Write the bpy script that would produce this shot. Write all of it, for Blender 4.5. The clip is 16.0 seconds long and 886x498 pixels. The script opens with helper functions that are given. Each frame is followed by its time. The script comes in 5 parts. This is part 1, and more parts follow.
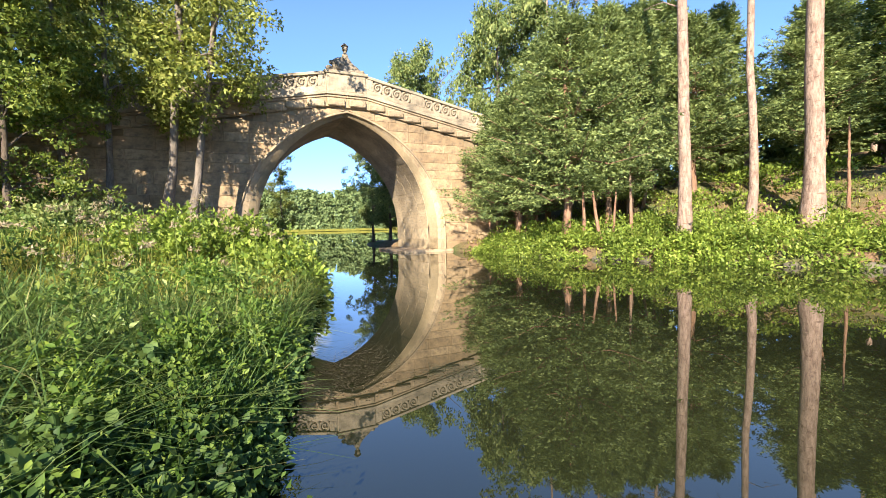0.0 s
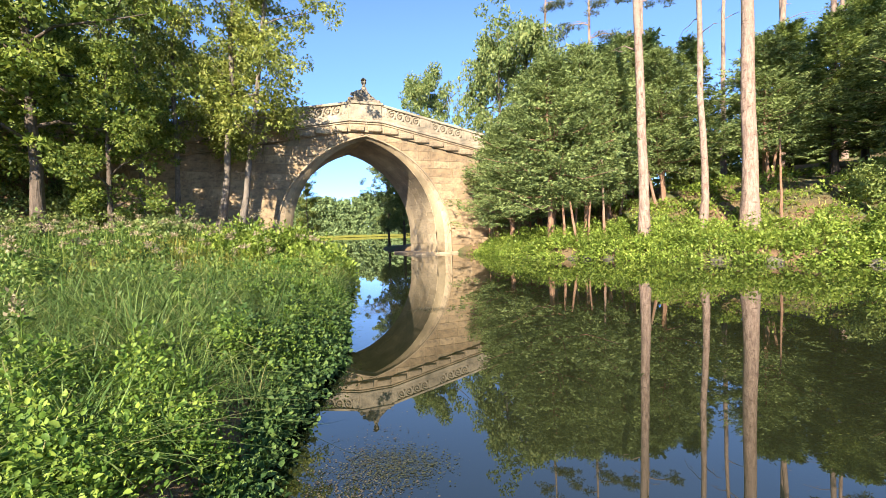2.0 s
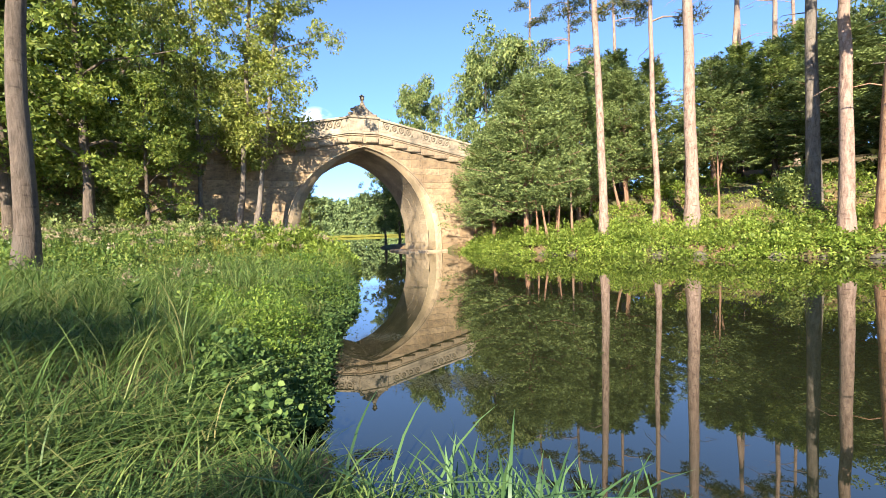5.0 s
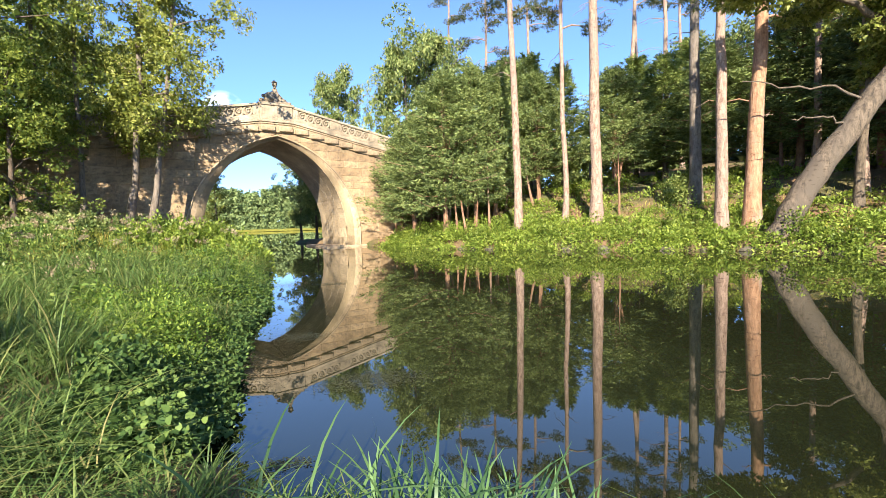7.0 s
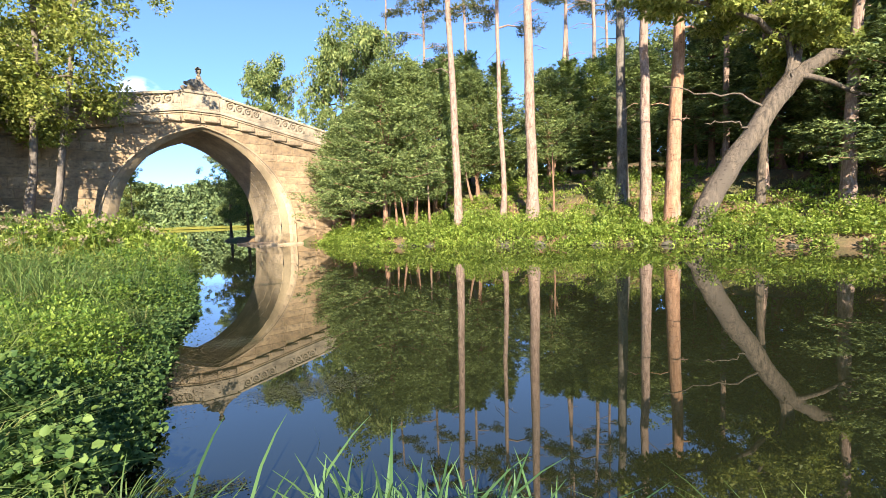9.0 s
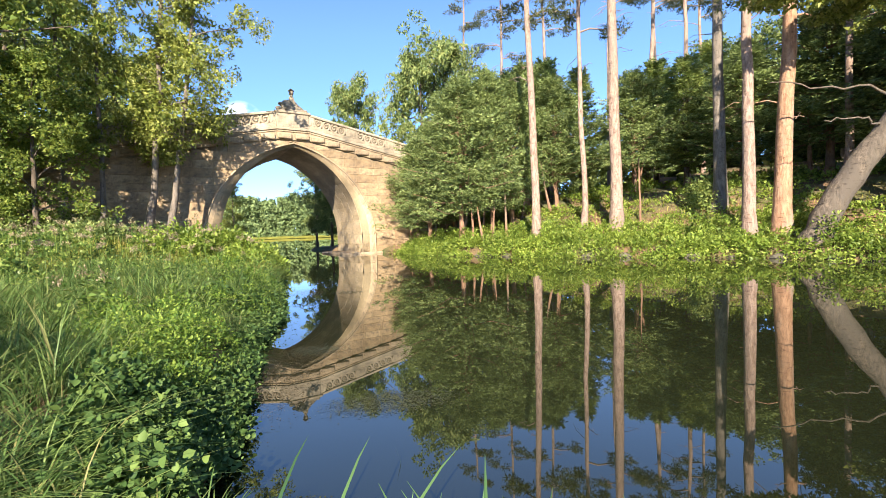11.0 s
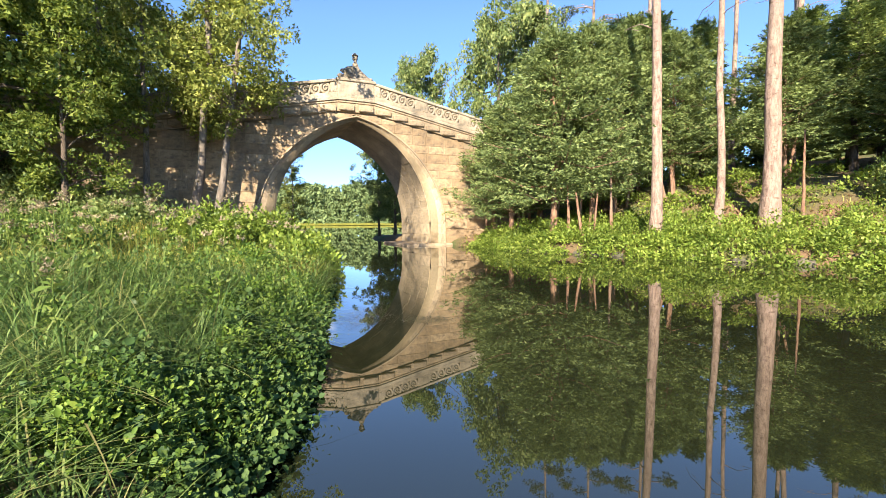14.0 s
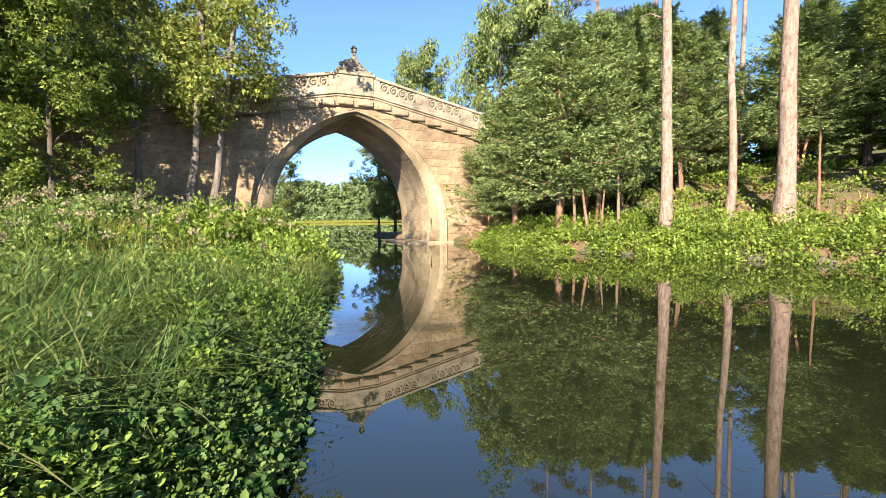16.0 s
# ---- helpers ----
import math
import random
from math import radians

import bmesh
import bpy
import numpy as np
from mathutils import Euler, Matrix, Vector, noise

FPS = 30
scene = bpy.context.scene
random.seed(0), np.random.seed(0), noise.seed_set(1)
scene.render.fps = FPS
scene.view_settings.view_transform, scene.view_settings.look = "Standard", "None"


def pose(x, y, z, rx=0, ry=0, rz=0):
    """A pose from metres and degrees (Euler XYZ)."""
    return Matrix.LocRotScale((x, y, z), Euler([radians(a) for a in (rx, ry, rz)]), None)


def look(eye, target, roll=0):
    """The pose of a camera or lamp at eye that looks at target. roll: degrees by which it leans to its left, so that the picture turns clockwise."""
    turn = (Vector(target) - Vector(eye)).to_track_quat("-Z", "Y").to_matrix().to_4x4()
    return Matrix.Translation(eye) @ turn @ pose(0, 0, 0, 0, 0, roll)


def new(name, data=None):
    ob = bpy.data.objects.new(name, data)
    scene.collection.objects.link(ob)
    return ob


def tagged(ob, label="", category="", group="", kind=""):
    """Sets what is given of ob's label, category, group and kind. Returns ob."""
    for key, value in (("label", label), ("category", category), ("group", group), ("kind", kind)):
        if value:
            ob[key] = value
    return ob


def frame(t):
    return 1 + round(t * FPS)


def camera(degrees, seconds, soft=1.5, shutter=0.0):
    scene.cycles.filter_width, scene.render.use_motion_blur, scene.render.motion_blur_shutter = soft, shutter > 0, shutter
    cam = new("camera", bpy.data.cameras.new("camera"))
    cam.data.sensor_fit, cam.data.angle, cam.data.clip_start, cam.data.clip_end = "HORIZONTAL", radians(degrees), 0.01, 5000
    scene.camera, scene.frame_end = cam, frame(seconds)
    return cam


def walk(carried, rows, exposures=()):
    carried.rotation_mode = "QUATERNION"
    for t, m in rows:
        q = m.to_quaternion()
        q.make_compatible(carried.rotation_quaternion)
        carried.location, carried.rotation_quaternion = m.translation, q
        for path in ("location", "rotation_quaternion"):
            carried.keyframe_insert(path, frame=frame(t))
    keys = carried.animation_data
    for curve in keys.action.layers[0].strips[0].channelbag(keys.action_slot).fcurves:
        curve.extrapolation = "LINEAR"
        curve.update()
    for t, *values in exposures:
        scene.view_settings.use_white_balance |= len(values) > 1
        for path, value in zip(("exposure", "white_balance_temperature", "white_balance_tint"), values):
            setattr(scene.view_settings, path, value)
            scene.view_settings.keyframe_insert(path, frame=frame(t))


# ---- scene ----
# Camera: carried along the bank, then panned to the right and back.
EYE_Z = 1.55
cam = camera(90.2, 16.0, soft=0.4)
# seconds, x, y, yaw to the right, pitch, roll
PATH = [
    (0.0, -0.943, 7.678, 2.84, -2.83, -1.24),
    (0.5, -0.875, 7.123, 2.66, -2.75, -1.35),
    (1.0, -0.669, 5.451, 1.64, -2.76, -1.67),
    (1.5, -0.530, 4.315, 1.13, -2.40, -1.69),
    (2.0, -0.416, 3.390, 0.75, -2.09, -1.79),
    (2.5, -0.269, 2.191, 0.41, -1.98, -1.73),
    (3.0, -0.162, 1.323, 0.23, -1.96, -1.79),
    (3.5, -0.016, 0.134, 0.23, -2.04, -1.85),
    (4.0, 0.017, -0.141, 0.26, -2.06, -1.89),
    (4.5, 0.034, -0.280, 0.48, -2.08, -1.96),
    (5.0, 0.040, -0.326, 1.13, -2.15, -2.03),
    (5.5, 0.040, -0.322, 2.44, -2.29, -2.05),
    (6.0, 0.038, -0.311, 4.65, -2.54, -2.00),
    (6.5, 0.034, -0.274, 7.68, -2.87, -1.88),
    (7.0, 0.029, -0.239, 11.48, -3.17, -1.72),
    (7.5, 0.028, -0.225, 14.95, -3.44, -1.71),
    (8.0, 0.027, -0.222, 17.52, -3.72, -1.76),
    (8.2, 0.026, -0.208, 18.24, -3.81, -1.80),
    (8.7, 0.019, -0.151, 19.37, -3.91, -1.87),
    (9.2, 0.003, -0.028, 19.11, -3.81, -1.96),
    (9.7, -0.012, 0.101, 17.69, -3.53, -2.04),
    (10.3, -0.022, 0.176, 14.74, -3.02, -2.04),
    (10.5, -0.025, 0.206, 13.44, -2.79, -2.02),
    (11.0, -0.019, 0.154, 9.66, -2.22, -1.87),
    (11.5, -0.018, 0.148, 6.10, -1.81, -1.78),
    (12.0, -0.013, 0.107, 3.50, -1.83, -1.64),
    (12.5, -0.136, 1.108, 2.22, -2.18, -1.36),
    (13.0, -0.538, 4.378, 2.47, -3.03, -0.75),
    (13.5, -0.605, 4.925, 2.25, -3.40, -0.48),
    (14.0, -0.648, 5.278, 2.08, -3.36, -0.40),
    (14.5, -0.685, 5.582, 2.07, -3.22, -0.49),
    (15.0, -0.708, 5.768, 2.07, -3.28, -0.63),
    (15.5, -0.725, 5.903, 2.08, -3.31, -0.52),
    (16.0, -0.734, 5.979, 2.11, -3.72, -0.45),
]


def carried_pose(x, y, yaw, pitch, roll):
    return pose(x, y, EYE_Z, 90 + pitch, 0, -yaw) @ pose(0, 0, 0, 0, 0, roll)


walk(cam, [(t, carried_pose(x, y, a, b, c)) for t, x, y, a, b, c in PATH], [(0.0, 1.77), (16.0, 1.77)])

# ---------------------------------------------------------------- light
SUN_AZ = -167.0      # compass bearing of the sun, from +y towards +x
SUN_EL = 30.0
world = bpy.data.worlds.new("world")
scene.world = world
world.use_nodes = True
wn, wl = world.node_tree.nodes, world.node_tree.links
wn.clear()
w_out = wn.new("ShaderNodeOutputWorld")
w_bg = wn.new("ShaderNodeBackground")
w_sky = wn.new("ShaderNodeTexSky")
w_sky.sky_type = "NISHITA"
w_sky.sun_disc = False
w_sky.sun_elevation = radians(SUN_EL)
w_sky.sun_rotation = radians(SUN_AZ)
w_sky.air_density, w_sky.dust_density, w_sky.ozone_density = 0.8, 0.05, 2.6
w_sky.altitude = 3000
w_bg.inputs["Strength"].default_value = 0.122
# small fair-weather clouds low in the sky
w_tc = wn.new("ShaderNodeTexCoord")
w_map = wn.new("ShaderNodeMapping")
w_map.inputs["Scale"].default_value = (26.0, 26.0, 40.0)
w_map.inputs["Location"].default_value = (0.35, 0.1, 0.52)
w_noise = wn.new("ShaderNodeTexNoise")
w_noise.inputs["Scale"].default_value = 1.0
w_noise.inputs["Detail"].default_value = 5.0
w_ramp = wn.new("ShaderNodeValToRGB")
w_ramp.color_ramp.elements[0].position = 0.36
w_ramp.color_ramp.elements[1].position = 0.56
w_mix = wn.new("ShaderNodeMix")
w_mix.data_type = "RGBA"
w_mix.inputs["B"].default_value = (6.0, 6.2, 6.6, 1)
wl.new(w_tc.outputs["Generated"], w_map.inputs["Vector"])
wl.new(w_map.outputs["Vector"], w_noise.inputs["Vector"])
wl.new(w_noise.outputs["Fac"], w_ramp.inputs["Fac"])
w_dot = wn.new("ShaderNodeVectorMath")
w_dot.operation = "DOT_PRODUCT"
w_dot.inputs[1].default_value = (math.sin(radians(-14.2)) * math.cos(radians(13.2)), math.cos(radians(-14.2)) * math.cos(radians(13.2)), math.sin(radians(13.2)))
w_mask = wn.new("ShaderNodeMapRange")
w_mask.inputs["From Min"].default_value = math.cos(radians(2.6))
w_mask.inputs["From Max"].default_value = math.cos(radians(0.3))
w_sum = wn.new("ShaderNodeMath")
w_sum.operation = "MULTIPLY"
w_nrm = wn.new("ShaderNodeVectorMath")
w_nrm.operation = "NORMALIZE"
wl.new(w_tc.outputs["Generated"], w_nrm.inputs[0])
wl.new(w_nrm.outputs["Vector"], w_dot.inputs[0])
wl.new(w_dot.outputs["Value"], w_mask.inputs["Value"])
wl.new(w_mask.outputs["Result"], w_sum.inputs[0])
wl.new(w_ramp.outputs["Color"], w_sum.inputs[1])
wl.new(w_sum.outputs["Value"], w_mix.inputs["Factor"])
w_sep = wn.new("ShaderNodeSeparateXYZ")
w_low = wn.new("ShaderNodeValToRGB")
w_low.color_ramp.elements[0].position, w_low.color_ramp.elements[0].color = 0.0, (0.58, 0.68, 0.86, 1)
w_low.color_ramp.elements[1].position, w_low.color_ramp.elements[1].color = 0.40, (0.88, 0.99, 1.06, 1)
w_mul = wn.new("ShaderNodeMix")
w_mul.data_type, w_mul.blend_type = "RGBA", "MULTIPLY"
w_mul.inputs["Factor"].default_value = 1.0
wl.new(w_nrm.outputs["Vector"], w_sep.inputs["Vector"])
wl.new(w_sep.outputs["Z"], w_low.inputs["Fac"])
wl.new(w_sky.outputs["Color"], w_mul.inputs["A"])
wl.new(w_low.outputs["Color"], w_mul.inputs["B"])
wl.new(w_mul.outputs["Result"], w_mix.inputs["A"])
wl.new(w_mix.outputs["Result"], w_bg.inputs["Color"])
wl.new(w_bg.outputs["Background"], w_out.inputs["Surface"])

sun_data = bpy.data.lights.new("sun", "SUN")
sun_data.energy = 5.0
sun_data.angle = radians(0.55)
sun_data.color = (1.0, 0.90, 0.74)
sun = new("sun", sun_data)
sun_dir = Vector((math.sin(radians(SUN_AZ)) * math.cos(radians(SUN_EL)),
                  math.cos(radians(SUN_AZ)) * math.cos(radians(SUN_EL)), math.sin(radians(SUN_EL))))
sun.matrix_world = look(sun_dir * 120, (0, 0, 0))


# ---------------------------------------------------------------- materials
def node_mat(name):
    m = bpy.data.materials.new(name)
    m.use_nodes = True
    nt = m.node_tree
    return m, nt.nodes, nt.links, nt.nodes["Principled BSDF"]


def ramp(nodes, stops):
    r = nodes.new("ShaderNodeValToRGB")
    e = r.color_ramp.elements
    e[0].position, e[0].color = stops[0][0], (*stops[0][1], 1)
    e[1].position, e[1].color = stops[-1][0], (*stops[-1][1], 1)
    for p, c in stops[1:-1]:
        k = e.new(p)
        k.color = (*c, 1)
    return r


def tex_noise(nodes, links, scale, detail=4.0, rough=0.55, stretch=(1, 1, 1), coord="Object"):
    tc = nodes.new("ShaderNodeTexCoord")
    mp = nodes.new("ShaderNodeMapping")
    mp.inputs["Scale"].default_value = stretch
    n = nodes.new("ShaderNodeTexNoise")
    n.inputs["Scale"].default_value = scale
    n.inputs["Detail"].default_value = detail
    n.inputs["Roughness"].default_value = rough
    links.new(tc.outputs[coord], mp.inputs["Vector"])
    links.new(mp.outputs["Vector"], n.inputs["Vector"])
    return n


def mixed(nodes, links, a, b, fac, mode="MIX"):
    m = nodes.new("ShaderNodeMix")
    m.data_type, m.blend_type = "RGBA", mode
    for key, v in (("A", a), ("B", b), ("Factor", fac)):
        if isinstance(v, (int, float)):
            m.inputs[key].default_value = v
        elif isinstance(v, tuple):
            m.inputs[key].default_value = (*v, 1)
        else:
            links.new(v, m.inputs[key])
    return m.outputs["Result"]


def bump(nodes, links, bsdf, height, strength, distance):
    b = nodes.new("ShaderNodeBump")
    b.inputs["Strength"].default_value = strength
    b.inputs["Distance"].default_value = distance
    links.new(height, b.inputs["Height"])
    links.new(b.outputs["Normal"], bsdf.inputs["Normal"])


def leaf_mat(name, dark, mid, light, rough=0.5, glow=0.35, dry=None):
    """Leaves: colour varies leaf by leaf and in broad patches; light also passes through the blade."""
    m, n, l, b = node_mat(name)
    geo = n.new("ShaderNodeNewGeometry")
    stops = [(0.0, dark), (0.45, mid), (0.9, light)]
    if dry:
        stops.append((1.0, dry))
    r = ramp(n, stops)
    l.new(geo.outputs["Random Per Island"], r.inputs["Fac"])
    patch = tex_noise(n, l, 0.45, 3.0)
    pr = ramp(n, [(0.3, (0.65, 0.66, 0.68)), (0.7, (1.33, 1.24, 1.28))])
    l.new(patch.outputs["Fac"], pr.inputs["Fac"])
    col = mixed(n, l, r.outputs["Color"], pr.outputs["Color"], 1.0, "MULTIPLY")
    l.new(col, b.inputs["Base Color"])
    b.inputs["Roughness"].default_value = rough
    b.inputs["Specular IOR Level"].default_value = 0.22
    if rough > 0.68:
        b.inputs["Specular IOR Level"].default_value = 0.0
    tr = n.new("ShaderNodeBsdfTranslucent")
    tcol = mixed(n, l, col, (1.04, 1.02, 0.84), 1.0, "MULTIPLY")
    l.new(tcol, tr.inputs["Color"])
    mx = n.new("ShaderNodeMixShader")
    mx.inputs["Fac"].default_value = glow
    l.new(b.outputs["BSDF"], mx.inputs[1])
    l.new(tr.outputs["BSDF"], mx.inputs[2])
    l.new(mx.outputs["Shader"], n["Material Output"].inputs["Surface"])
    return m


def bark_mat(name, a, c, flake, scale=1.0):
    m, n, l, b = node_mat(name)
    big = tex_noise(n, l, 0.8 * scale, 4.0, 0.6, (1, 1, 0.25))
    fine = tex_noise(n, l, 8.0 * scale, 8.0, 0.75, (1, 1, 0.28))
    r = ramp(n, [(0.38, a), (0.60, c)])
    l.new(fine.outputs["Fac"], r.inputs["Fac"])
    fr = ramp(n, [(0.5, (0, 0, 0)), (0.62, (1, 1, 1))])
    l.new(big.outputs["Fac"], fr.inputs["Fac"])
    col = mixed(n, l, r.outputs["Color"], flake, fr.outputs["Color"])
    scar = tex_noise(n, l, 3.2 * scale, 3.0, 0.5, (1.4, 1.4, 3.2))
    sr = ramp(n, [(0.60, (1, 1, 1)), (0.72, (0.55, 0.5, 0.47))])
    l.new(scar.outputs["Fac"], sr.inputs["Fac"])
    col = mixed(n, l, col, sr.outputs["Color"], 1.0, "MULTIPLY")
    l.new(col, b.inputs["Base Color"])
    b.inputs["Roughness"].default_value = 0.9
    bump(n, l, b, fine.outputs["Fac"], 0.9, 0.09)
    return m


def stone_mat(name, base, pale, stain, random_amount=0.5):
    """Weathered sandstone: block-to-block tone, grain, dark runs and lichen."""
    m, n, l, b = node_mat(name)
    info = n.new("ShaderNodeObjectInfo")
    tone = ramp(n, [(0.0, base), (0.5, tuple((p + q) / 2 for p, q in zip(base, pale))), (1.0, pale)])
    l.new(info.outputs["Random"], tone.inputs["Fac"])
    grain = tex_noise(n, l, 7.0, 7.0, 0.7)
    gr = ramp(n, [(0.3, (0.72, 0.70, 0.66)), (0.7, (1.12, 1.1, 1.06))])
    l.new(grain.outputs["Fac"], gr.inputs["Fac"])
    col = mixed(n, l, tone.outputs["Color"], gr.outputs["Color"], 0.8, "MULTIPLY")
    run = tex_noise(n, l, 0.55, 6.0, 0.68, (1, 1, 0.45), "Generated")
    run.inputs["Scale"].default_value = 4.0
    rr = ramp(n, [(0.46, (0, 0, 0)), (0.70, (1, 1, 1))])
    l.new(run.outputs["Fac"], rr.inputs["Fac"])
    col = mixed(n, l, col, stain, rr.outputs["Color"])
    wide = tex_noise(n, l, 0.33, 5.0, 0.62, (1, 1, 0.6))
    wr = ramp(n, [(0.36, (0.52, 0.50, 0.48)), (0.60, (1.12, 1.1, 1.06))])
    l.new(wide.outputs["Fac"], wr.inputs["Fac"])
    col = mixed(n, l, col, wr.outputs["Color"], 0.85, "MULTIPLY")
    l.new(col, b.inputs["Base Color"])
    b.inputs["Roughness"].default_value = 0.88
    bump(n, l, b, grain.outputs["Fac"], 0.5, 0.03)
    return m


M_BLOCK = stone_mat("sandstone_block", (0.31, 0.215, 0.125), (0.43, 0.315, 0.195), (0.16, 0.12, 0.08))
M_DRESSED = stone_mat("dressed_sandstone", (0.375, 0.28, 0.18), (0.45, 0.35, 0.235), (0.20, 0.155, 0.11))
M_PARAPET = stone_mat("pale_limestone", (0.36, 0.295, 0.215), (0.43, 0.36, 0.27), (0.17, 0.145, 0.11))
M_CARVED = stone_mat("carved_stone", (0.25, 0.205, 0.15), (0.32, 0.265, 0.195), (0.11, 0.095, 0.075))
M_MORTAR = stone_mat("lime_mortar", (0.30, 0.23, 0.14), (0.36, 0.28, 0.18), (0.20, 0.16, 0.10))
M_SOFFIT = stone_mat("vault_stone", (0.36, 0.28, 0.18), (0.46, 0.36, 0.24), (0.22, 0.18, 0.12))

M_YEW = leaf_mat("yew_needles", (0.075, 0.11, 0.034), (0.165, 0.225, 0.072), (0.28, 0.345, 0.115), 0.55, 0.28)
M_SPRUCE = leaf_mat("dark_conifer", (0.09, 0.135, 0.038), (0.20, 0.275, 0.078), (0.34, 0.40, 0.115), 0.5, 0.4)
M_MAPLE = leaf_mat("maple_leaves", (0.07, 0.115, 0.022), (0.155, 0.22, 0.042), (0.30, 0.355, 0.075), 0.45, 0.45)
M_POPLAR = leaf_mat("poplar_leaves", (0.11, 0.15, 0.03), (0.22, 0.265, 0.05), (0.36, 0.385, 0.10), 0.45, 0.4)
M_OAK = leaf_mat("oak_leaves", (0.08, 0.12, 0.036), (0.165, 0.23, 0.068), (0.29, 0.335, 0.11), 0.5, 0.35)
M_PINE = leaf_mat("pine_needles", (0.04, 0.06, 0.02), (0.085, 0.105, 0.03), (0.15, 0.14, 0.045), 0.55, 0.25)
M_SHRUB = leaf_mat("shrub_leaves", (0.09, 0.15, 0.022), (0.20, 0.29, 0.042), (0.34, 0.42, 0.085), 0.45, 0.42)
M_GRASS = leaf_mat("grass_blades", (0.038, 0.08, 0.020), (0.095, 0.165, 0.040), (0.20, 0.265, 0.075), 0.5, 0.34, (0.26, 0.24, 0.09))
M_DRY = leaf_mat("dry_grass", (0.14, 0.17, 0.025), (0.30, 0.31, 0.05), (0.45, 0.40, 0.11), 0.5, 0.4, (0.45, 0.34, 0.14))
M_LITTER = leaf_mat("leaf_litter", (0.10, 0.06, 0.035), (0.20, 0.125, 0.07), (0.34, 0.24, 0.14), 0.8, 0.1)
M_WEED = leaf_mat("weed_leaves", (0.045, 0.095, 0.02), (0.115, 0.195, 0.04), (0.25, 0.32, 0.075), 0.42, 0.4)
M_NETTLE = leaf_mat("nettle_leaves", (0.05, 0.105, 0.016), (0.115, 0.20, 0.03), (0.24, 0.33, 0.055), 0.55, 0.4)
M_BRAMBLE = leaf_mat("bramble_leaves", (0.035, 0.075, 0.020), (0.072, 0.135, 0.034), (0.15, 0.225, 0.055), 0.6, 0.32)
M_REED = leaf_mat("reed_blades", (0.028, 0.065, 0.024), (0.05, 0.105, 0.036), (0.09, 0.165, 0.055), 0.38, 0.14)
M_SEED = leaf_mat("seed_heads", (0.20, 0.17, 0.09), (0.28, 0.235, 0.14), (0.36, 0.31, 0.20), 0.7, 0.25)
# haze of distance put into the leaf colour: pale stops, close together
M_FARWOOD_HAZED = leaf_mat("far_wood", (0.13, 0.185, 0.075), (0.17, 0.235, 0.092), (0.22, 0.285, 0.115), 0.7, 0.2)

M_PINEBARK = bark_mat("pine_bark", (0.17, 0.105, 0.078), (0.38, 0.265, 0.20), (0.27, 0.195, 0.155))
M_REDBARK = bark_mat("red_pine_bark", (0.22, 0.11, 0.06), (0.42, 0.24, 0.14), (0.30, 0.22, 0.17))
M_GREYBARK = bark_mat("grey_bark", (0.09, 0.072, 0.055), (0.21, 0.17, 0.135), (0.15, 0.125, 0.10))
M_DARKBARK = bark_mat("dark_bark", (0.07, 0.05, 0.035), (0.15, 0.11, 0.08), (0.11, 0.09, 0.07))
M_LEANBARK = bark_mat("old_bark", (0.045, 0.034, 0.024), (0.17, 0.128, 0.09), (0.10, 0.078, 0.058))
M_YEWBARK = bark_mat("yew_bark", (0.16, 0.08, 0.05), (0.30, 0.17, 0.10), (0.24, 0.16, 0.11))


def ground_mat():
    m, n, l, b = node_mat("earth")
    big = tex_noise(n, l, 0.35, 5.0, 0.6)
    fine = tex_noise(n, l, 14.0, 6.0, 0.7)
    r = ramp(n, [(0.38, (0.20, 0.12, 0.065)), (0.52, (0.13, 0.10, 0.045)), (0.66, (0.07, 0.10, 0.025))])
    l.new(big.outputs["Fac"], r.inputs["Fac"])
    g = ramp(n, [(0.3, (0.5, 0.48, 0.45)), (0.7, (1.35, 1.3, 1.25))])
    l.new(fine.outputs["Fac"], g.inputs["Fac"])
    l.new(mixed(n, l, r.outputs["Color"], g.outputs["Color"], 1.0, "MULTIPLY"), b.inputs["Base Color"])
    b.inputs["Roughness"].default_value = 0.95
    bump(n, l, b, fine.outputs["Fac"], 0.8, 0.06)
    return m


def water_mat():
    m, n, l, b = node_mat("pond_water")
    murk = tex_noise(n, l, 0.12, 3.0)
    r = ramp(n, [(0.35, (0.009, 0.011, 0.005)), (0.7, (0.017, 0.019, 0.008))])
    l.new(murk.outputs["Fac"], r.inputs["Fac"])
    l.new(r.outputs["Color"], b.inputs["Base Color"])
    b.inputs["Roughness"].default_value = 0.008
    b.inputs["IOR"].default_value = 2.0
    rip = tex_noise(n, l, 1.1, 3.0, 0.5, (1, 0.6, 1))
    bump(n, l, b, rip.outputs["Fac"], 0.012, 0.02)
    return m


M_GROUND, M_WATER = ground_mat(), water_mat()
M_ALGAE = leaf_mat("algae", (0.028, 0.034, 0.020), (0.044, 0.050, 0.028), (0.085, 0.088, 0.034), 0.6, 0.1)
M_DEBRIS = leaf_mat("floating_debris", (0.035, 0.03, 0.02), (0.075, 0.062, 0.04), (0.14, 0.12, 0.075), 0.8, 0.1)


# ---------------------------------------------------------------- mesh tools
def mesh_np(name, V, F):
    """A mesh from vertex and face arrays; all faces have the same count of corners."""
    V, F = np.asarray(V, float), np.asarray(F, np.int32)
    me = bpy.data.meshes.new(name)
    me.vertices.add(len(V))
    me.vertices.foreach_set("co", V.ravel())
    me.loops.add(F.size)
    me.loops.foreach_set("vertex_index", F.ravel())
    me.polygons.add(len(F))
    me.polygons.foreach_set("loop_start", np.arange(len(F), dtype=np.int32) * F.shape[1])
    me.update(calc_edges=True)
    return me


